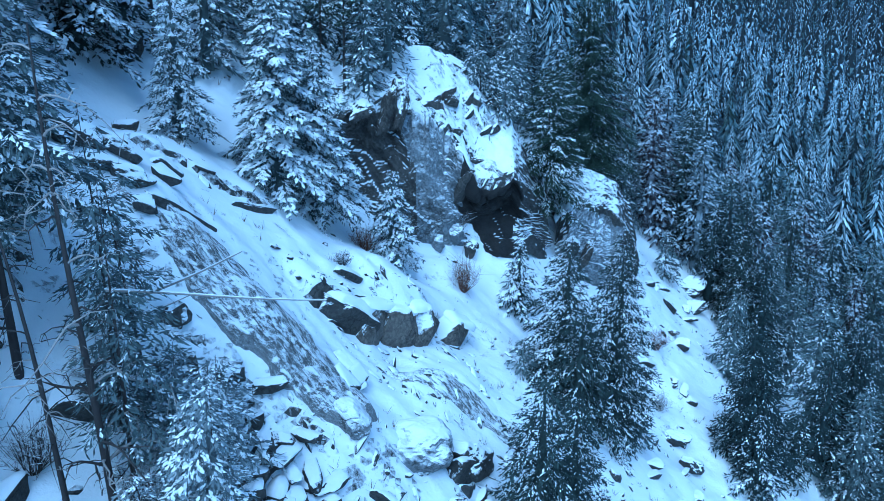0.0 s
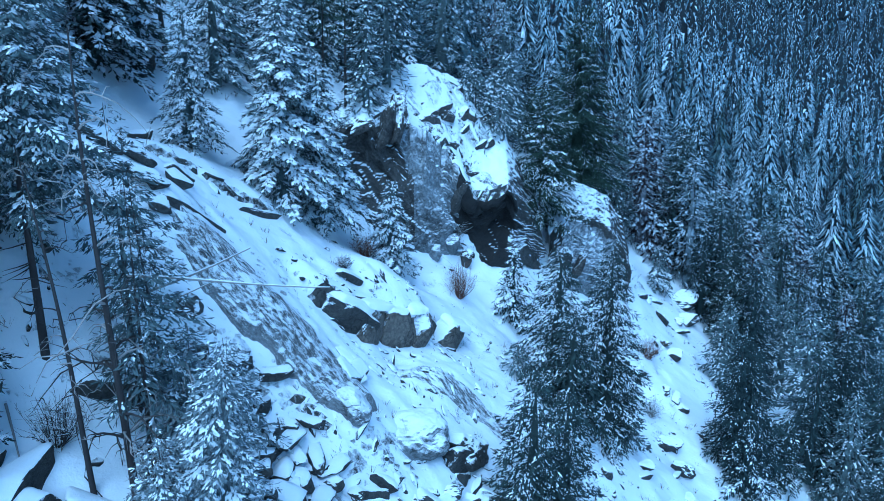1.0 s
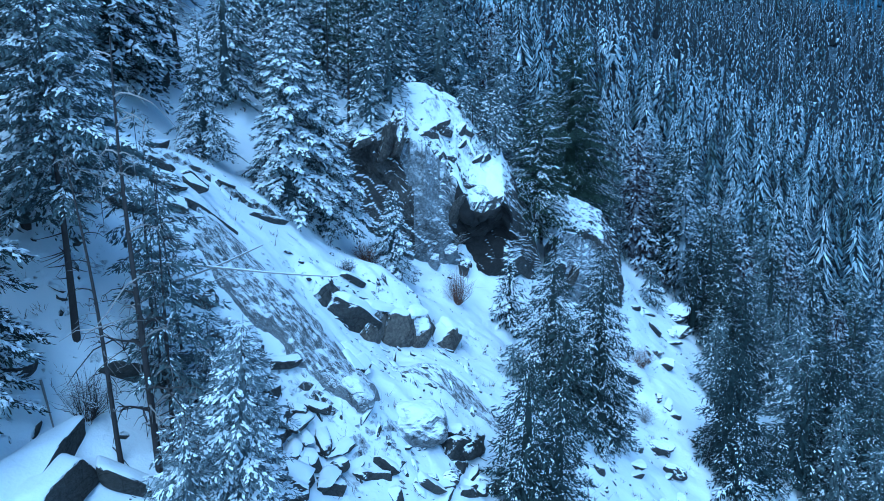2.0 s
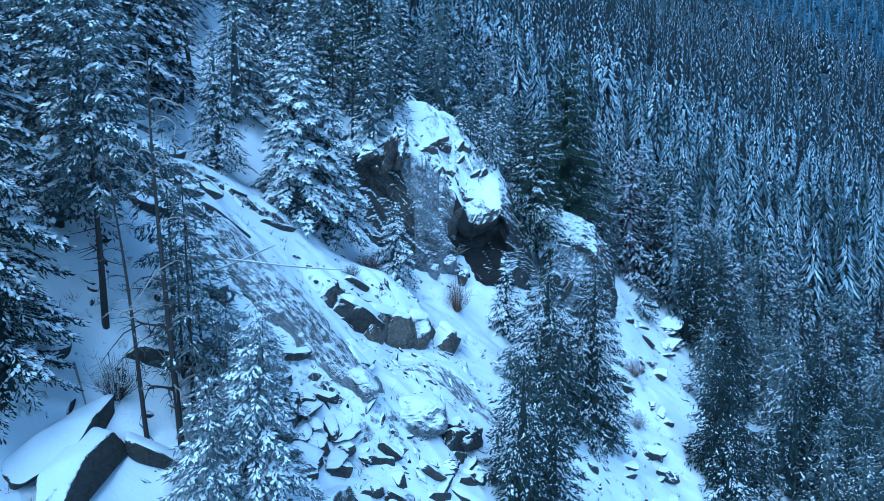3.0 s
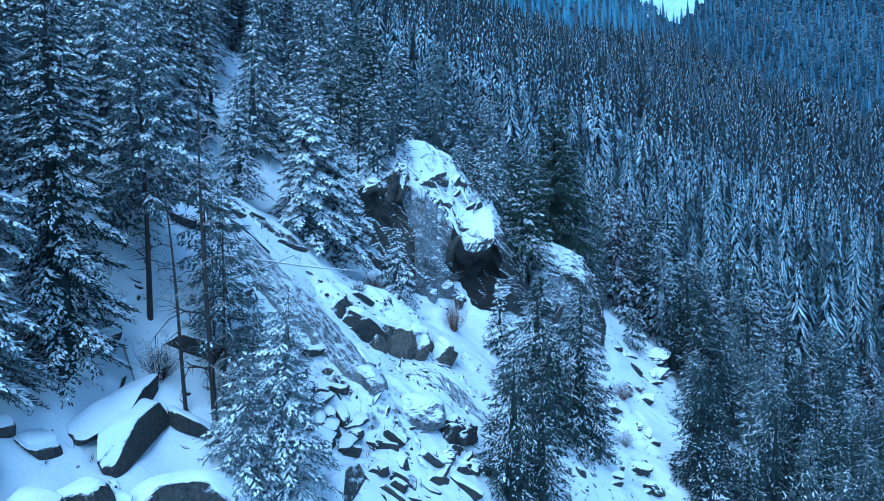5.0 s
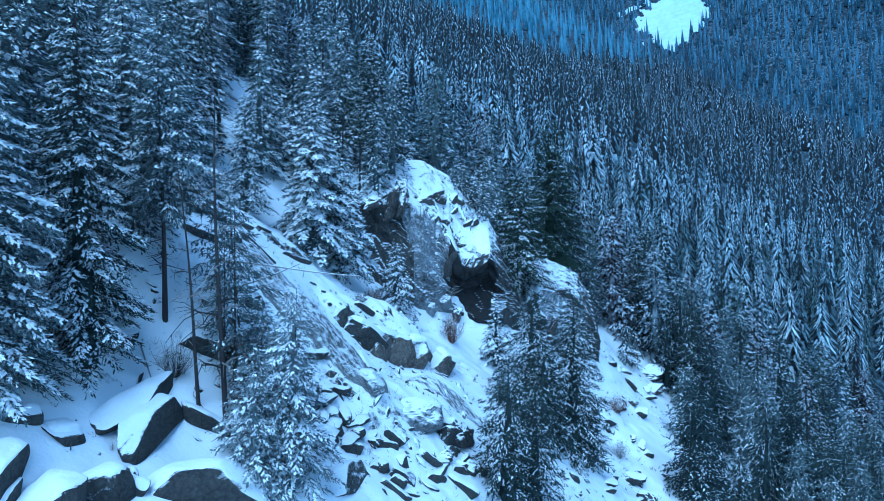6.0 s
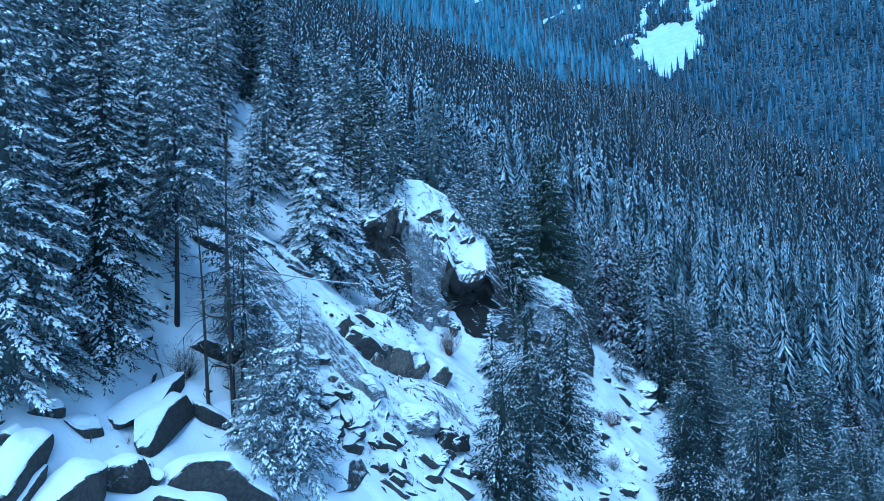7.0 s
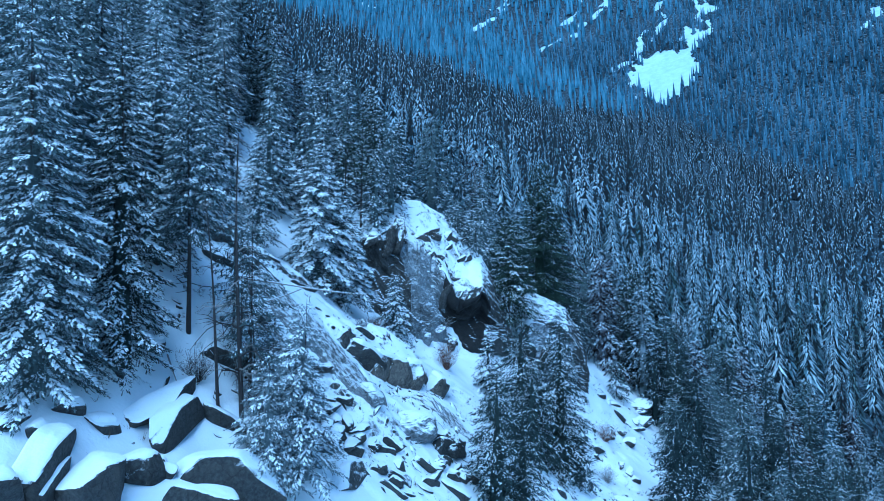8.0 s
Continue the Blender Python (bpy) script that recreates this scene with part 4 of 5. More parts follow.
    vs, fs = kites(start, flat, cross, tongue, 0.19 + 0.12 * snow, 0.03)
    return v, f, vs, fs


def conifer(name, label, H, R, seed, bare=0.05, snow=0.6, lod=1, needle=None, group="", thin=1.0, full=0.72):
    """A spruce or pine: tapered trunk, boughs of many sprays, and the snow that lies on them."""
    tree = new(name)
    q = np.linspace(0, 1, 9)
    trunk = Pile()
    bend = 0.012 * H * np.sin(q * 2.6 + seed) * q
    spine = np.stack([bend, 0.6 * bend * np.cos(seed), q * H], 1)
    trunk.tube(np.vstack([[0, 0, -1.2], spine]), np.r_[0.019 * H, 0.014 * H * (1 - q) ** 1.25 + 0.008] * (0.7 if bare > 0.2 else 1.0), 7)
    if bare > 0.2:
        rnd = np.random.RandomState(seed + 900)
        for k in range(14):
            a, z, l = rnd.uniform(0, 6.28), H * bare * rnd.uniform(0.25, 1.15), rnd.uniform(0.3, 0.55) * R
            tip = np.array([math.cos(a) * l, math.sin(a) * l, z - 0.25 * l])
            trunk.tube([[0, 0, z], tip * [0.5, 0.5, 1] + [0, 0, 0.1 * l], tip], [0.022, 0.014, 0.005], 4)
    part("trunk", trunk.mesh("trunk", [M_BARK], True), tree)
    dense, size = ((17.0, 0.17), (15.0, 0.24), (11.0, 0.34), (7.0, 0.40), (17.0, 0.13))[lod]
    v, f, vs, fs = bushy(H, R, seed, bare, snow, dense * thin, size, full, bare >= 0.15)
    if bare < 0.2 and H > 4.5:
        cv, cf, _ = spire(np.random.RandomState(seed), 1, R / H * (0.46, 0.46, 0.42, 0.5, 0.46)[lod])
        v, f = np.concatenate([cv[:8] * H * 0.93, v]), np.concatenate([cf[:7], f + 8])
    crown = make_mesh("crown", v, f, [needle or M_NEEDLE])
    tagged(part("crown", crown, tree), kind="stuff")
    tagged(part("snow_load", make_mesh("snow_load", vs, fs, [M_SHADED_SNOW if lod == 3 else M_SNOW]), tree, "fresh snow lying on the boughs"), kind="stuff")
    return tagged(tree, label, "tree", group)


def lean_at(x):
    """Trees lean a little, as the slope and the snow have bent them."""
    return float(np.interp(x, (-20, -6, 0, 20, 60, 150), (3.0, 2.0, 0.0, -2.5, -5.0, -5.5)))


def upright(x, y, lean=0.0):
    """Where something stands on the slope, plumb but for its lean."""
    return pose(x, y, footing(x, y) - 0.05, -RISE, 0, 0) @ pose(0, 0, 0, 0, lean, 0)


def stand(ob, x, y, turn=0.0, scale=1.0):
    ob.matrix_world = upright(x, y, lean_at(x)) @ pose(0, 0, 0, 0, 0, turn) @ Matrix.Scale(scale, 4)
    return ob


SLOPE_TREES = [
    ("tall spruce with heavy snow on drooping boughs", -8.3, 39.0, 9.9, 2.9, 1.0, 0),
    ("broad spruce with heavy snow on drooping boughs", -6.8, 40.0, 9.0, 2.4, 1.0, 0),
    ("slim spruce dusted with snow above the slab", -12.0, 38.0, 7.2, 1.6, 0.85, 0),
    ("young spruce thick with snow below the crag", -3.0, 40.3, 5.6, 1.6, 1.0, 0),
    ("small frosted spruce on top of the crag", 2.0, 52.2, 3.3, 1.1, 0.6, 2),
    ("small frosted spruce on the crag's ledge", 3.6, 51.4, 2.6, 0.8, 0.6, 2),
    ("young snowy spruce beside the dark overhang", 4.3, 42.7, 4.8, 1.4, 0.95, 0),
    ("tall dark spruce with snow-flecked boughs", 9.3, 36.7, 12.0, 2.9, 0.42, 0),
    ("dark spruce with snow-flecked boughs in a clump", 6.3, 36.8, 9.2, 2.8, 0.42, 0),
    ("small spruce at the edge of a clump", 4.0, 36.1, 2.2, 1.0, 0.5, 1),
    ("dark green spruce with snow-flecked boughs", 3.6, 25.5, 8.0, 2.3, 0.26, 0),
    ("dark green spruce growing close to another", 5.3, 27.3, 6.8, 2.1, 0.3, 0),
    ("low dark spruce beneath a taller one", 6.8, 34.6, 6.5, 2.4, 0.35, 1),
    ("short spruce flecked with snow under a clump", 10.8, 37.2, 5.0, 1.6, 0.5, 1),
]
SHOULDER_TREES = [
    ("small frosted spruce on the snowy shoulder", 2.7, 52.0, 2.8, 1.1, 0.90, 1),
    ("small frosted spruce on the snowy shoulder", 1.7, 54.2, 3.2, 1.2, 0.80, 1),
    ("small frosted spruce on the snowy shoulder", 3.4, 54.8, 3.6, 1.3, 0.80, 1),
    ("low frosted spruce on the snowy shoulder", 4.6, 53.0, 2.4, 1.0, 0.90, 1),
]
RIGHT_TREES = [
    ("small spruce on the open snow slope", 20.1, 62.5, 4.3, 1.2, 0.5, 2),
    ("tall dark spruce at the forest's edge", 27.0, 60.0, 14.5, 2.9, 0.3, 1),
    ("broad dark spruce with frosted boughs", 25.2, 72.6, 15.6, 4.1, 0.45, 1),
    ("dense dark spruce low on the slope", 20.4, 41.5, 10.6, 3.1, 0.16, 1),
    ("dense dark spruce low on the slope", 22.2, 43.4, 9.4, 2.6, 0.18, 1),
    ("small dense spruce with snowy lower boughs", 20.2, 38.7, 6.2, 2.1, 0.55, 1),
    ("snow-flecked spruce beside darker ones", 25.2, 42.9, 6.4, 1.8, 0.5, 1),
    ("tall spruce in the shaded forest's edge", 32.6, 47.7, 14.6, 3.1, 0.22, 1),
    ("dark spruce in the shaded forest's edge", 28.0, 56.5, 12.0, 2.8, 0.2, 2),
    ("snow-flecked spruce on the lower slope", 23.4, 51.8, 8.0, 2.0, 0.5, 2),
    ("snow-flecked spruce at the forest's edge", 31.0, 60.5, 11.0, 2.3, 0.5, 2),
    ("slim spruce at the forest's edge", 22.5, 70.0, 9.0, 2.0, 0.5, 2),
    ("slim spruce at the forest's edge", 17.0, 68.0, 9.5, 2.1, 0.5, 2),
]
LEFT_TREES = [
    ("tall spruce with clumps of snow on its boughs", -14.8, 15.4, 15.6, 2.7, 0.72, 4),
    ("tall spruce with clumps of snow above dark rocks", -13.1, 18.8, 15.4, 2.2, 0.66, 4),
    ("tall spruce with frosted grey boughs", -13.6, 25.2, 12.0, 2.3, 0.9, 0),
    ("snowy spruce behind others on the bank", -15.6, 30.6, 11.0, 2.6, 1.0, 1),
    ("snow-flecked spruce behind others on the bank", -17.5, 34.5, 12.0, 2.6, 0.85, 2),
    ("snow-flecked spruce behind others on the bank", -18.6, 29.0, 13.0, 2.8, 0.85, 2),
    ("spreading spruce above a dark boulder", -16.8, 40.2, 10.0, 2.6, 0.9, 1),
    ("spreading spruce above a dark boulder", -16.2, 43.6, 9.5, 2.4, 0.9, 2),
    ("snow-flecked spruce uphill of the bare trunks", -17.5, 23.5, 13.0, 2.7, 0.8, 2),
    ("snow-flecked spruce uphill of the bare trunks", -17.0, 19.0, 14.0, 2.8, 0.8, 2),
    ("frosted young fir beside snowy blocks", -6.9, 23.4, 3.4, 1.6, 0.65, 0),
    ("frosted young fir beside snowy blocks", -7.7, 22.3, 4.4, 1.8, 0.6, 0),
    ("bushy frosted fir above dark granite", -5.7, 18.4, 8.0, 2.1, 0.7, 4),
    ("bushy frosted fir above dark granite", -6.9, 17.2, 5.8, 1.8, 0.65, 4),
]
BACK_TREES = [
    ("snowy spruce on the crag's shoulder", -4.7, 46.9, 6.5, 1.3, 0.90, 2),
    ("green spruce on the crag's shoulder", -3.6, 49.4, 7.5, 1.5, 0.70, 2),
    ("snowy spruce behind the crag", -9.2, 46.6, 10.0, 1.9, 0.95, 2),
    ("snowy spruce behind the crag", -10.6, 50.5, 12.0, 2.2, 0.90, 2),
    ("snowy spruce above the slab", -13.0, 46.0, 9.5, 1.9, 0.90, 2),
    ("snowy spruce in the uphill forest", -13.7, 52.0, 12.0, 2.2, 0.85, 2),
    ("snowy spruce in the uphill forest", -8.0, 52.6, 12.0, 2.2, 0.90, 2),
    ("dark spruce behind the crag", -5.6, 54.4, 11.0, 2.1, 0.80, 2),
    ("snowy spruce in the uphill forest", -10.2, 57.0, 13.0, 2.3, 0.85, 2),
    ("dark spruce behind the crag", -3.6, 60.0, 10.0, 2.0, 0.80, 2),
    ("dark spruce behind the crag", -6.6, 60.6, 12.0, 2.2, 0.80, 2),
    ("slim spruce on the shoulder behind the crag", 4.6, 58.5, 6.0, 1.5, 0.80, 2),
]


def needles(label):
    if " fir " in label:
        return M_HOAR
    # Dense spruces are dark; at the shaded edge the shade is painted in.
    if "dense" in label or "shaded" in label:
        return M_NEEDLE
    return M_SHADED if "dark" in label else M_FROSTED


seed = 40
for rows, grp in ((SLOPE_TREES, "spruces on the open slope"), (SHOULDER_TREES, "young spruces on the shoulder"), (RIGHT_TREES, "spruces at the forest's edge"), (LEFT_TREES, "conifers round the bare trunks"), (BACK_TREES, "spruces behind the crag")):
    for label, x, y, H, R, sn, lod in rows:
        seed += 1
        stand(conifer("spruce", label, H, R, seed, snow=sn, lod=lod, group=grp, needle=needles(label)), x, y, seed * 37 % 360)

PINES = [
    ("tall green pine with a bare lower trunk", 6.7, 50.8, 12.4, 3.0, 0.34, 0.26, 0.9),
    ("tall dark green pine behind the pale outcrop", 11.0, 60.5, 17.0, 3.6, 0.10, 0.15, 0.8),
    ("tall frosted pine with a long bare trunk", -11.4, 22.5, 12.4, 2.1, 0.5, 0.36, 1.0),
    ("thin pine with a bare black trunk", -5.9, 47.2, 9.5, 1.2, 0.4, 0.4, 0.5),
    ("thin pine with a bare black trunk", -7.3, 47.8, 9.0, 1.2, 0.4, 0.4, 0.5),
]
for label, x, y, H, R, sn, bare, thin in [
    ("sparse frosted fir crowding the dead trunks", -8.4, 20.9, 9.0, 1.7, 0.3, 0.22, 0.45),
    ("sparse frosted fir behind the dead trunks", -9.9, 24.4, 7.5, 1.7, 0.35, 0.21, 0.5),
    ("sparse frosted fir behind the dead trunks", -9.2, 22.6, 6.0, 1.4, 0.3, 0.21, 0.45),
]:
    seed += 1
    stand(conifer("fir", label, H, R, seed, bare=bare, snow=sn, lod=0, needle=M_FROSTED, group="conifers round the bare trunks", thin=thin), x, y, seed * 53 % 360)
for label, x, y, H, R, sn, bare, thin in PINES:
    seed += 1
    stand(conifer("pine", label, H, R, seed, bare=bare, snow=sn, lod=0, needle=M_FROSTED if "frosted" in label else M_PINE, group="pines", thin=thin, full=0.5), x, y, seed * 53 % 360)


# ---- bare trees, fallen wood and shrubs ----
def dead_tree(name, label, x, y, H, r, lean, turn, branches, seed, low=0.2, reach=1.6, mat=None, hang=0.6, droop=0.0, twigs=3, pale=1.0, stout=1.0):
    rnd = np.random.RandomState(seed)
    tree = new(name)
    q = np.linspace(0, 1, 10)
    spine = np.stack([0.02 * H * np.sin(3 * q + seed), 0.015 * H * np.sin(4 * q), q * H], 1)
    p = Pile()
    p.tube(np.vstack([[0, 0, -1.0], spine]), np.r_[r * 1.3, r * (1 - 0.85 * q)], 8)
    part("trunk", p.mesh("trunk", [mat or M_BARK], True), tree)
    for k in range(branches):
        u = rnd.uniform(low, 0.97)
        a = rnd.uniform(0, 6.28)
        l = reach * (1.1 - 0.75 * u) * rnd.uniform(0.5, 1.2)
        s = np.linspace(0, 1, 7)
        root = np.array([np.interp(u, q, spine[:, 0]), np.interp(u, q, spine[:, 1]), u * H])
        wig = 0.24 * l * np.cumsum(rnd.normal(size=(7, 3)), 0) * s[:, None] * 0.5
        line = root + np.stack([np.cos(a) * l * s, np.sin(a) * l * s, l * (0.35 * np.sin(2.2 * s) * (1 - droop) - hang * s * s - droop * 0.3 * s)], 1) + wig
        b = Pile()
        thick = (0.014 + 0.010 * l) * stout
        b.tube(line, thick * (1 - 0.85 * s), 5)
        wood = M_DEAD if rnd.rand() < pale else M_BARK
        bough = part("branch", b.mesh("branch", [wood], True), tree)
        b = Pile()
        for _ in range(twigs):
            j = rnd.randint(2, 7)
            side = rnd.normal(size=3) * [0.35, 0.35, 0.25] * l
            b.tube([line[j], line[j] + side * 0.5 + [0, 0, 0.03], line[j] + side - [0, 0, 0.12 * l]], [thick * 0.5, thick * 0.3, 0.004], 4)
        tagged(part("twig", b.mesh("twig", [wood], True), bough), kind="stuff")
    tree.matrix_world = upright(x, y, lean) @ pose(0, 0, 0, 0, 0, turn)
    return tagged(tree, label, "dead tree", "bare trees")


dead_tree("dead_tree", "leaning grey dead conifer pole with broken twigs", -9.2, 19.5, 9.6, 0.085, -4, 0, 26, 5, low=0.1, reach=0.9, twigs=4, pale=0.4, hang=0.9)
dead_tree("dead_tree", "dead conifer with curling pale bare branches", -8.6, 19.9, 12.5, 0.12, 2, 0, 30, 9, low=0.14, reach=2.1, twigs=6, pale=0.5, stout=1.35, hang=0.85)
dead_tree("dead_tree", "thin bare trunk among frosted boughs", -8.75, 23.1, 7.6, 0.06, 0, 40, 30, 14, reach=1.2, twigs=7, pale=0.3)
dead_tree("dead_tree", "dead spruce with comb-like drooping rimed branches", -15.9, 46.7, 11.5, 0.16, 0, 0, 60, 21, low=0.25, reach=2.3, hang=0.25, droop=0.9)


def fallen(name, label, a, b, r, seed, snowy=True):
    ob = new(name)
    a, b = Vector(a), Vector(b)
    ob.location = a
    q = np.linspace(0, 1, 9)[:, None]
    line = q * np.array(b - a) + 0.05 * np.sin(5 * q + seed) * [0, 0, 1]
    p = Pile()
    p.tube(line, r * (1 - 0.75 * q[:, 0]), 7)
    part("trunk", p.mesh("trunk", [M_DEAD], True), ob)
    if snowy:
        s = Pile()
        s.tube(line + [0, 0, r * 0.75], 0.55 * r * (1 - 0.7 * q[:, 0]), 6)
        part("snow_load", s.mesh("snow_load", [M_SNOW], True), ob, "strip of snow along the trunk")
    return tagged(ob, label, "log", "fallen trunks")


def over(x, y, up):
    return (x, y, float(height(x, y)) + up)


fallen("fallen_log", "thin dead trunk caught in a pine above the slab", (-8.7, 23.05, 28.37), (-3.4, 24.36, 27.1), 0.046, 1)
fallen("fallen_log", "bent bare branch reaching over the frosted slab", (-9.9, 26.0, 25.6), (-6.8, 28.2, 26.0), 0.06, 2)
fallen("fallen_log", "thin bare stick above the frosted slab", (-9.8, 25.6, 25.3), (-7.2, 26.2, 26.1), 0.035, 3)
fallen("fallen_log", "thin dark stick lying in the snow", over(-11.9, 21.0, 0.15), over(-10.6, 18.9, 0.2), 0.04, 4, False)


def shrub(name, label, x, y, H, R, stems, seed, mat, frost=0.0):
    rnd = np.random.RandomState(seed)
    ob = new(name)
    p, s = Pile(), Pile()
    for k in range(stems):
        a, o = rnd.uniform(0, 6.28), rnd.uniform(0.1, 1) * R
        h = H * rnd.uniform(0.55, 1.05) * (1 - 0.35 * (o / R) ** 2)
        foot = np.array([math.cos(a), math.sin(a), 0]) * 0.15 * R
        tip = np.array([math.cos(a) * o, math.sin(a) * o, h])
        mid = foot * 0.5 + tip * 0.5 + rnd.normal(size=3) * 0.06 * H
        p.tube([foot, mid, tip], [0.013, 0.008, 0.003], 3)
        for _ in range(4):
            f = rnd.uniform(0.3, 0.95)
            at = foot + (tip - foot) * f + (mid - (foot + tip) / 2) * 4 * f * (1 - f) * 0.5
            end = at + rnd.normal(size=3) * [0.16, 0.16, 0.08] * H + [0, 0, 0.12 * H]
            p.tube([at, end], [0.006, 0.002], 3)
            if rnd.rand() < frost:
                s.tube([at + [0, 0, 0.012], end + [0, 0, 0.015]], [0.010, 0.005], 3)
    tagged(part("thicket", p.mesh("thicket", [mat]), ob), kind="stuff")
    if s.n:
        tagged(part("frost", s.mesh("frost", [M_SNOW]), ob, "white frost on the twigs"), kind="stuff")
    ob.matrix_world = upright(x, y)
    return tagged(ob, label, "shrub", "leafless shrubs")


SHRUBS = [
    ("leafless red-brown shrub standing in the snow", 0.9, 41.4, 2.4, 1.1, 90, M_TWIG, 0.15),
    ("low reddish leafless shrub beside the young spruce", -4.4, 40.6, 1.5, 1.3, 110, M_TWIG, 0.1),
    ("grey frosted shrub against the crag", -2.6, 44.6, 2.0, 1.0, 60, M_DEAD, 0.35),
    ("grey frosted shrub against the crag", -0.9, 45.6, 2.2, 1.0, 60, M_DEAD, 0.4),
    ("grey frosted shrub at the foot of the crag", 0.6, 46.6, 1.6, 0.9, 50, M_DEAD, 0.35),
    ("frosted leafless shrub low on the slope", 14.6, 43.6, 1.5, 1.1, 80, M_DEAD, 0.5),
    ("brown leafless shrub on the open slope", 15.8, 49.6, 1.9, 1.3, 90, M_TWIG, 0.4),
    ("small frosted shrub on the snowy rib", -4.9, 35.6, 0.8, 0.6, 50, M_BARK, 0.5),
    ("bare twiggy shrub beside the dark boulder", -10.6, 20.6, 1.6, 1.1, 60, M_BARK, 0.3),
    ("bare twiggy shrub by the dead trunks", -8.0, 20.4, 2.0, 1.0, 70, M_BARK, 0.4),
]
for i, (label, x, y, H, R, stems, mat, frost) in enumerate(SHRUBS):
    shrub("shrub", label, x, y, H, R, stems, 500 + i, mat, frost)


# ---- woods ----
def woods(name, label, xs, ys, tall, kinds, seed, mats):
    rnd = np.random.RandomState(seed)
    zs = height(xs, ys)
    V, T, I, n = [], [], [], 0
    plumb_y, plumb_z = math.sin(radians(RISE)), math.cos(radians(RISE))
    for x, y, z in zip(xs, ys, zs):
        v, t, m = kinds[rnd.randint(len(kinds))]
        h = tall * (0.55 + 0.8 * rnd.rand() ** 1.4)
        a = rnd.uniform(0, 6.28)
        c, s = math.cos(a), math.sin(a)
        w = h * rnd.uniform(0.8, 1.15)
        bent = math.tan(radians(lean_at(x))) * h
        V.append(np.stack([(v[:, 0] * c - v[:, 1] * s) * w + x + bent * v[:, 2], (v[:, 0] * s + v[:, 1] * c) * w + y + plumb_y * h * v[:, 2], v[:, 2] * h * plumb_z + z], 1))
        T.append(t + n)
        I.append(m)
        n += len(v)
    ob = new(name, make_mesh(name, np.concatenate(V), np.concatenate(T), mats, np.concatenate(I)))
    return tagged(ob, label, "forest", kind="stuff")


def scatter(x0, x1, y0, y1, step, seed, keep):
    rnd = np.random.RandomState(seed)
    xs, ys = np.meshgrid(np.arange(x0, x1, step), np.arange(y0, y1, step))
    xs = xs + rnd.uniform(-0.48, 0.48, xs.shape) * step
    ys = ys + rnd.uniform(-0.48, 0.48, ys.shape) * step
    xs, ys = xs.ravel(), ys.ravel()
    k = keep(xs, ys)
    return xs[k], ys[k]


def wedge(x, y, side=0.68, extra=10):
    return np.abs(x) < side * (y + 8) + extra


def creek(x, y):
    return ((x - 205) * 133 + (y - 335) * 57) / 144.7


def plant(protos, xs, ys, low, high, seed):
    """Stands the prototypes and copies of them at the given places."""
    rnd = np.random.RandomState(seed)
    for i, (x, y) in enumerate(zip(xs, ys)):
        m = upright(x, y, lean_at(x)) @ pose(0, 0, 0, 0, 0, rnd.uniform(0, 360)) @ Matrix.Scale(rnd.uniform(low, high), 4)
        if i < len(protos):
            protos[i].matrix_world = m
        else:
            copy_thing(protos[i % len(protos)], m).matrix_basis = m


label = "tall dark spruce with snow-flecked boughs on the steep bank"
protos = [conifer("spruce", label, 12.0, 2.2 + 0.2 * (i % 3), 680 + i, bare=0.03, snow=0.65 + 0.10 * (i % 3), lod=2, group="spruces on the bank", needle=(M_FROSTED, M_HOAR, M_FROSTED)[i % 3], thin=0.62) for i in range(6)]
xs, ys = scatter(-44, -17.5, 12, 66, 4.1, 21, lambda x, y: wedge(x, y, 0.66, 8))
plant(protos, xs, ys, 0.75, 1.2, 22)
label = "tall spruce dusted with snow in the dense forest"
protos = [conifer("spruce", label, 10.5, 1.6 + 0.25 * (i % 4), 700 + i, bare=0.03, snow=(0.6, 0.8, 0.65, 0.9, 0.5)[i % 5], lod=3, needle=(M_SHADED, M_WOOD_C, M_NEEDLE, M_WOOD_D, M_SHADED, M_WOOD_E, M_BOUGH, M_FROSTED)[i % 8], group="forest spruces") for i in range(16)]
def shady(x, y):
    """The low bank on the valley side; the valley's shade is put into the spruces' darker needles."""
    return (x > 26) & (y < 62 + 3 * np.sin(x))


xs, ys = scatter(-52, 84, 40, 86, 3.6, 1, lambda x, y: wedge(x, y) & wooded(x, y) & ((x > -17) | (y > 64)) & ~shady(x, y))
plant(protos, xs, ys, 0.65, 1.35, 11)
label = "dense dark green spruce flecked with snow"
protos = [conifer("spruce", label, 11.0, 1.9 + 0.3 * (i % 3), 760 + i, bare=0.03, snow=0.3 + 0.1 * (i % 3), lod=2, thin=0.8, needle=(M_NEEDLE, M_SHADED, M_FROSTED)[i % 3], group="forest spruces") for i in range(6)]
xs, ys = scatter(26, 84, 36, 66, 3.3, 31, lambda x, y: wedge(x, y) & wooded(x, y) & shady(x, y) & ((np.abs(x - 31.6 - 0.2 * (y - 50)) > 1.1) | (y < 47)))
plant(protos, xs, ys, 0.7, 1.3, 12)

def kind(rnd, boughs, slim, tone, snowy=0.8, shaggy=1.0, fine=0.16):
    """One pattern tree of the woods: its core and needles dark, its snow in one tone."""
    v, t, m = spire(rnd, boughs, slim, snowy, shaggy, fine)
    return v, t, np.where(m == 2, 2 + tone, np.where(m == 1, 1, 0))


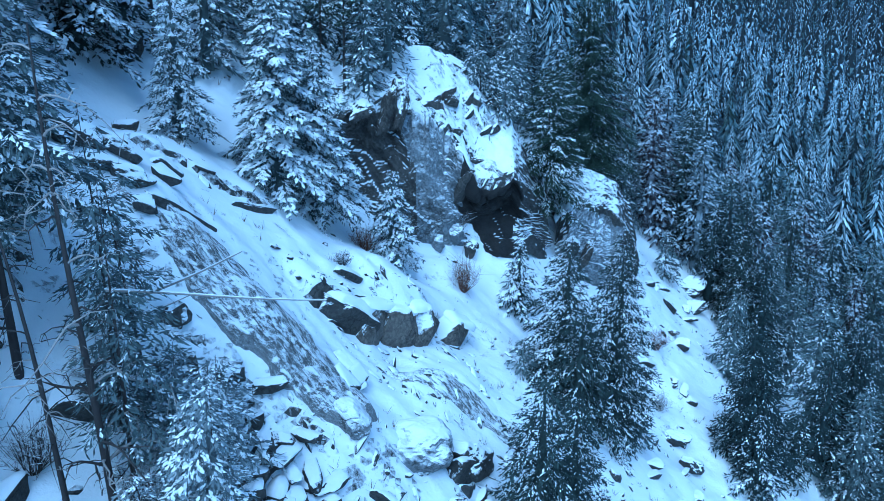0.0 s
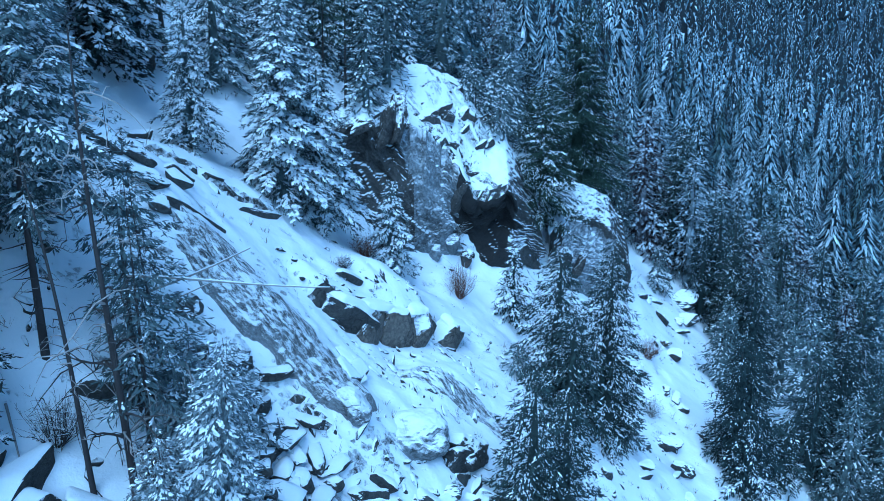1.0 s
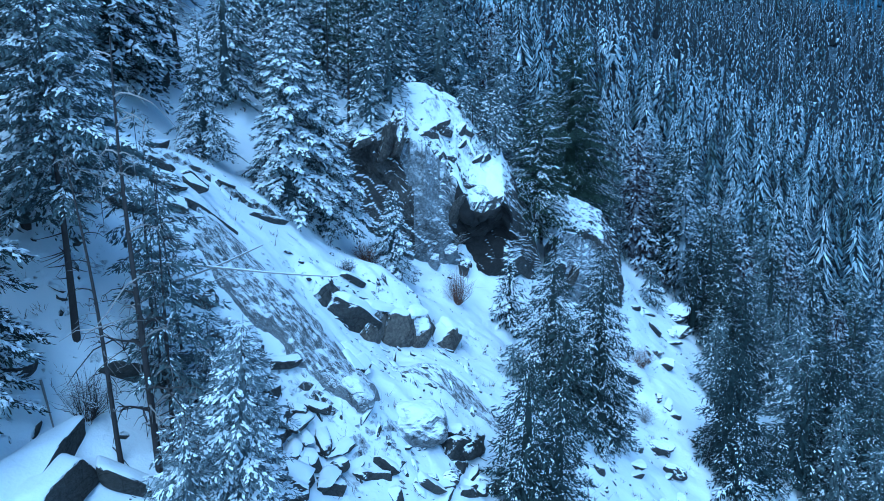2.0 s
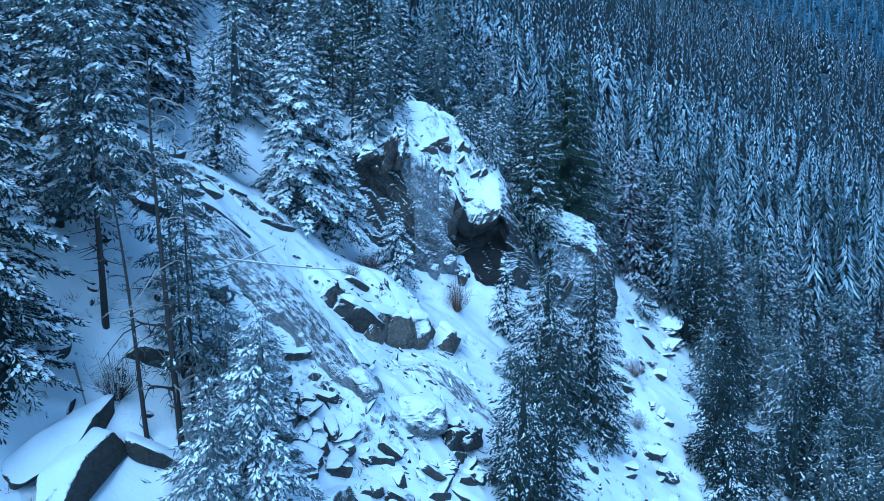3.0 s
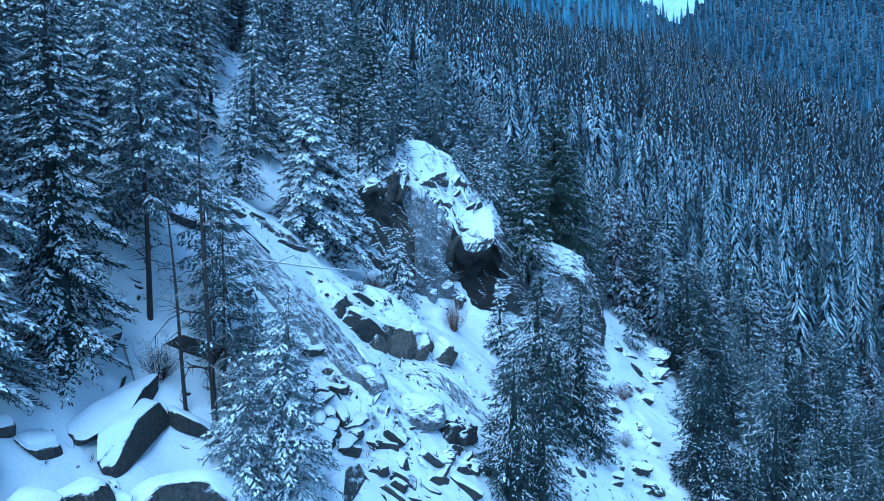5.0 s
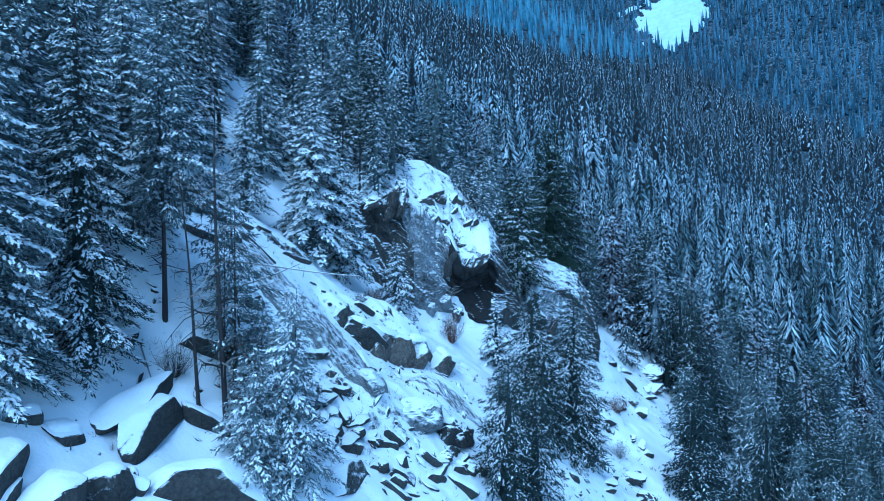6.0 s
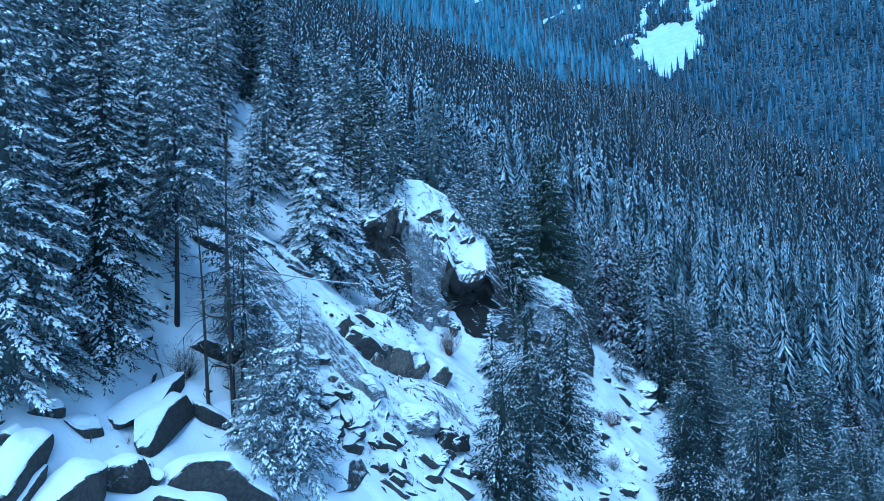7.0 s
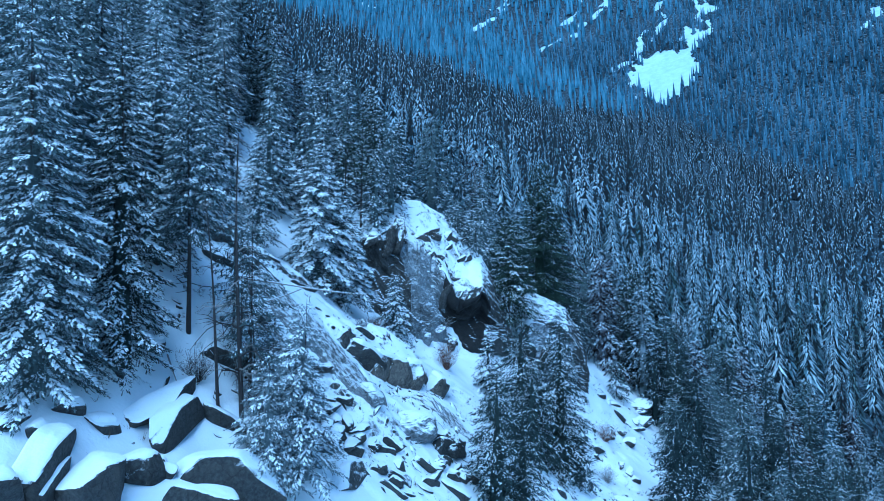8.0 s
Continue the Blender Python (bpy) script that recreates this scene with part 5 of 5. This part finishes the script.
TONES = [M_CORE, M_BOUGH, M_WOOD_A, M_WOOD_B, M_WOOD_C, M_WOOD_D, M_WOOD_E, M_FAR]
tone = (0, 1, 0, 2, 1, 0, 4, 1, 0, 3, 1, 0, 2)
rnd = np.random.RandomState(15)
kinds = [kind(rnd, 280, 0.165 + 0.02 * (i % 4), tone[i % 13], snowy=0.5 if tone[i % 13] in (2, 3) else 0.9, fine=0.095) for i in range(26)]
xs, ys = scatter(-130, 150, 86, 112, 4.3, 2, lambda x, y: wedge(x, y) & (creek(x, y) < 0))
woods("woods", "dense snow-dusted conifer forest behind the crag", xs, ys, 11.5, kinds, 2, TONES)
kinds = [kind(rnd, 98, 0.165 + 0.02 * (i % 4), tone[i % 13], snowy=0.55 if tone[i % 13] in (2, 3) else 0.9) for i in range(26)]
xs, ys = scatter(-130, 150, 112, 165, 4.3, 12, lambda x, y: wedge(x, y) & (creek(x, y) < 0))
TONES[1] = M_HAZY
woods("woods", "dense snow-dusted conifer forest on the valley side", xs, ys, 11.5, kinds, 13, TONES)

rnd = np.random.RandomState(5)
kinds = [kind(rnd, 30, 0.19, (0, 1, 0, 6, 1, 0, 2, 1, 4, 0)[i % 10], snowy=0.9, shaggy=1.2, fine=0.17) for i in range(30)]
xs, ys = scatter(-270, 330, 165, 470, 5.5, 3, lambda x, y: wedge(x, y, 0.64) & (creek(x, y) < 0))
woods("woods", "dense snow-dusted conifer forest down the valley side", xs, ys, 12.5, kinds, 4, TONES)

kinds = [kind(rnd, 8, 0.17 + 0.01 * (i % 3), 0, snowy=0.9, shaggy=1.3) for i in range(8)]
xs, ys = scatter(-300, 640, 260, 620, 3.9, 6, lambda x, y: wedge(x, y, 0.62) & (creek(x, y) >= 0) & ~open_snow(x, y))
woods("woods", "distant frosted conifer forest across the valley, tinted blue with haze", xs, ys, 10.5, kinds, 7, [M_FARCORE, M_FARTHEST, M_FARTHEST])
xs, ys = scatter(-300, 800, 470, 1000, 7.4, 8, lambda x, y: wedge(x, y, 0.62) & ((creek(x, y) < 0) | (y > 620)) & ~open_snow(x, y))
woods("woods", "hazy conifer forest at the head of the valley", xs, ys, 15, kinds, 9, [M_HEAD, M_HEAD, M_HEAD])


# ---- small stones and dry grass in the snow ----
bm = bmesh.new()
bmesh.ops.create_icosphere(bm, subdivisions=1, radius=1.0)
BALL = np.array([p.co for p in bm.verts])
BALL_FACES = np.array([[q.index for q in p.verts] for p in bm.faces])
bm.free()


def litter(name, label, n, area, seed, kind):
    rnd = np.random.RandomState(seed)
    x0, x1, y0, y1 = area
    p = Pile()
    xs, ys = rnd.uniform(x0, x1, n), rnd.uniform(y0, y1, n)
    keep = vnoise(xs * 0.45 + seed, ys * 0.45) > -0.1
    xs, ys = xs[keep], ys[keep]
    zs = height(xs, ys)
    for x, y, z in zip(xs, ys, zs):
        if kind == "stone":
            s = 0.04 + 0.17 * rnd.rand() ** 3
            v = BALL * rnd.uniform(0.7, 1.25, (12, 1)) + rnd.normal(size=(12, 3)) * 0.1
            long, thin = rnd.uniform(0.8, 2.4), rnd.uniform(0.5, 1.2)
            w = v * s * [long, thin, 0.8]
            a = -0.42 + rnd.normal() * 0.9
            c, d = math.cos(a), math.sin(a)
            w = np.stack([w[:, 0] * c - w[:, 1] * d, w[:, 0] * d + w[:, 1] * c, w[:, 2] - 0.75 * w[:, 0]], 1)
            p.add(w + [x, y, z], BALL_FACES)
        else:
            for _ in range(11):
                a, l = rnd.uniform(0, 6.28), rnd.uniform(0.15, 0.5)
                d = np.array([math.cos(a), math.sin(a), 0])
                w = np.array([-d[1], d[0], 0]) * 0.012
                foot = np.array([x, y, z - 0.03]) + d * 0.04
                tip = foot + d * l * 0.55 + [0, 0, l * 0.8]
                p.add([foot - w, foot + w, tip], [[0, 1, 2]])
    ob = new(name, p.mesh(name, [M_ROCK if kind == "stone" else M_GRASS]))
    return tagged(ob, label, "stones" if kind == "stone" else "grass", kind="stuff")


litter("stones", "small dark stones poking through the snow", 2400, (-14, 26, 14, 64), 3, "stone")
litter("stones", "small dark stones round the frosted slab", 650, (-9, 3, 20, 37), 8, "stone")
litter("dry_grass", "dry grass tufts poking through the snow", 1100, (-14, 26, 14, 64), 4, "grass")

# ---- stand the hillside upright ----
for ob in list(scene.collection.all_objects):
    if ob.parent is None and ob.type in {"MESH", "EMPTY"}:
        ob.matrix_basis = LEVEL @ ob.matrix_basis
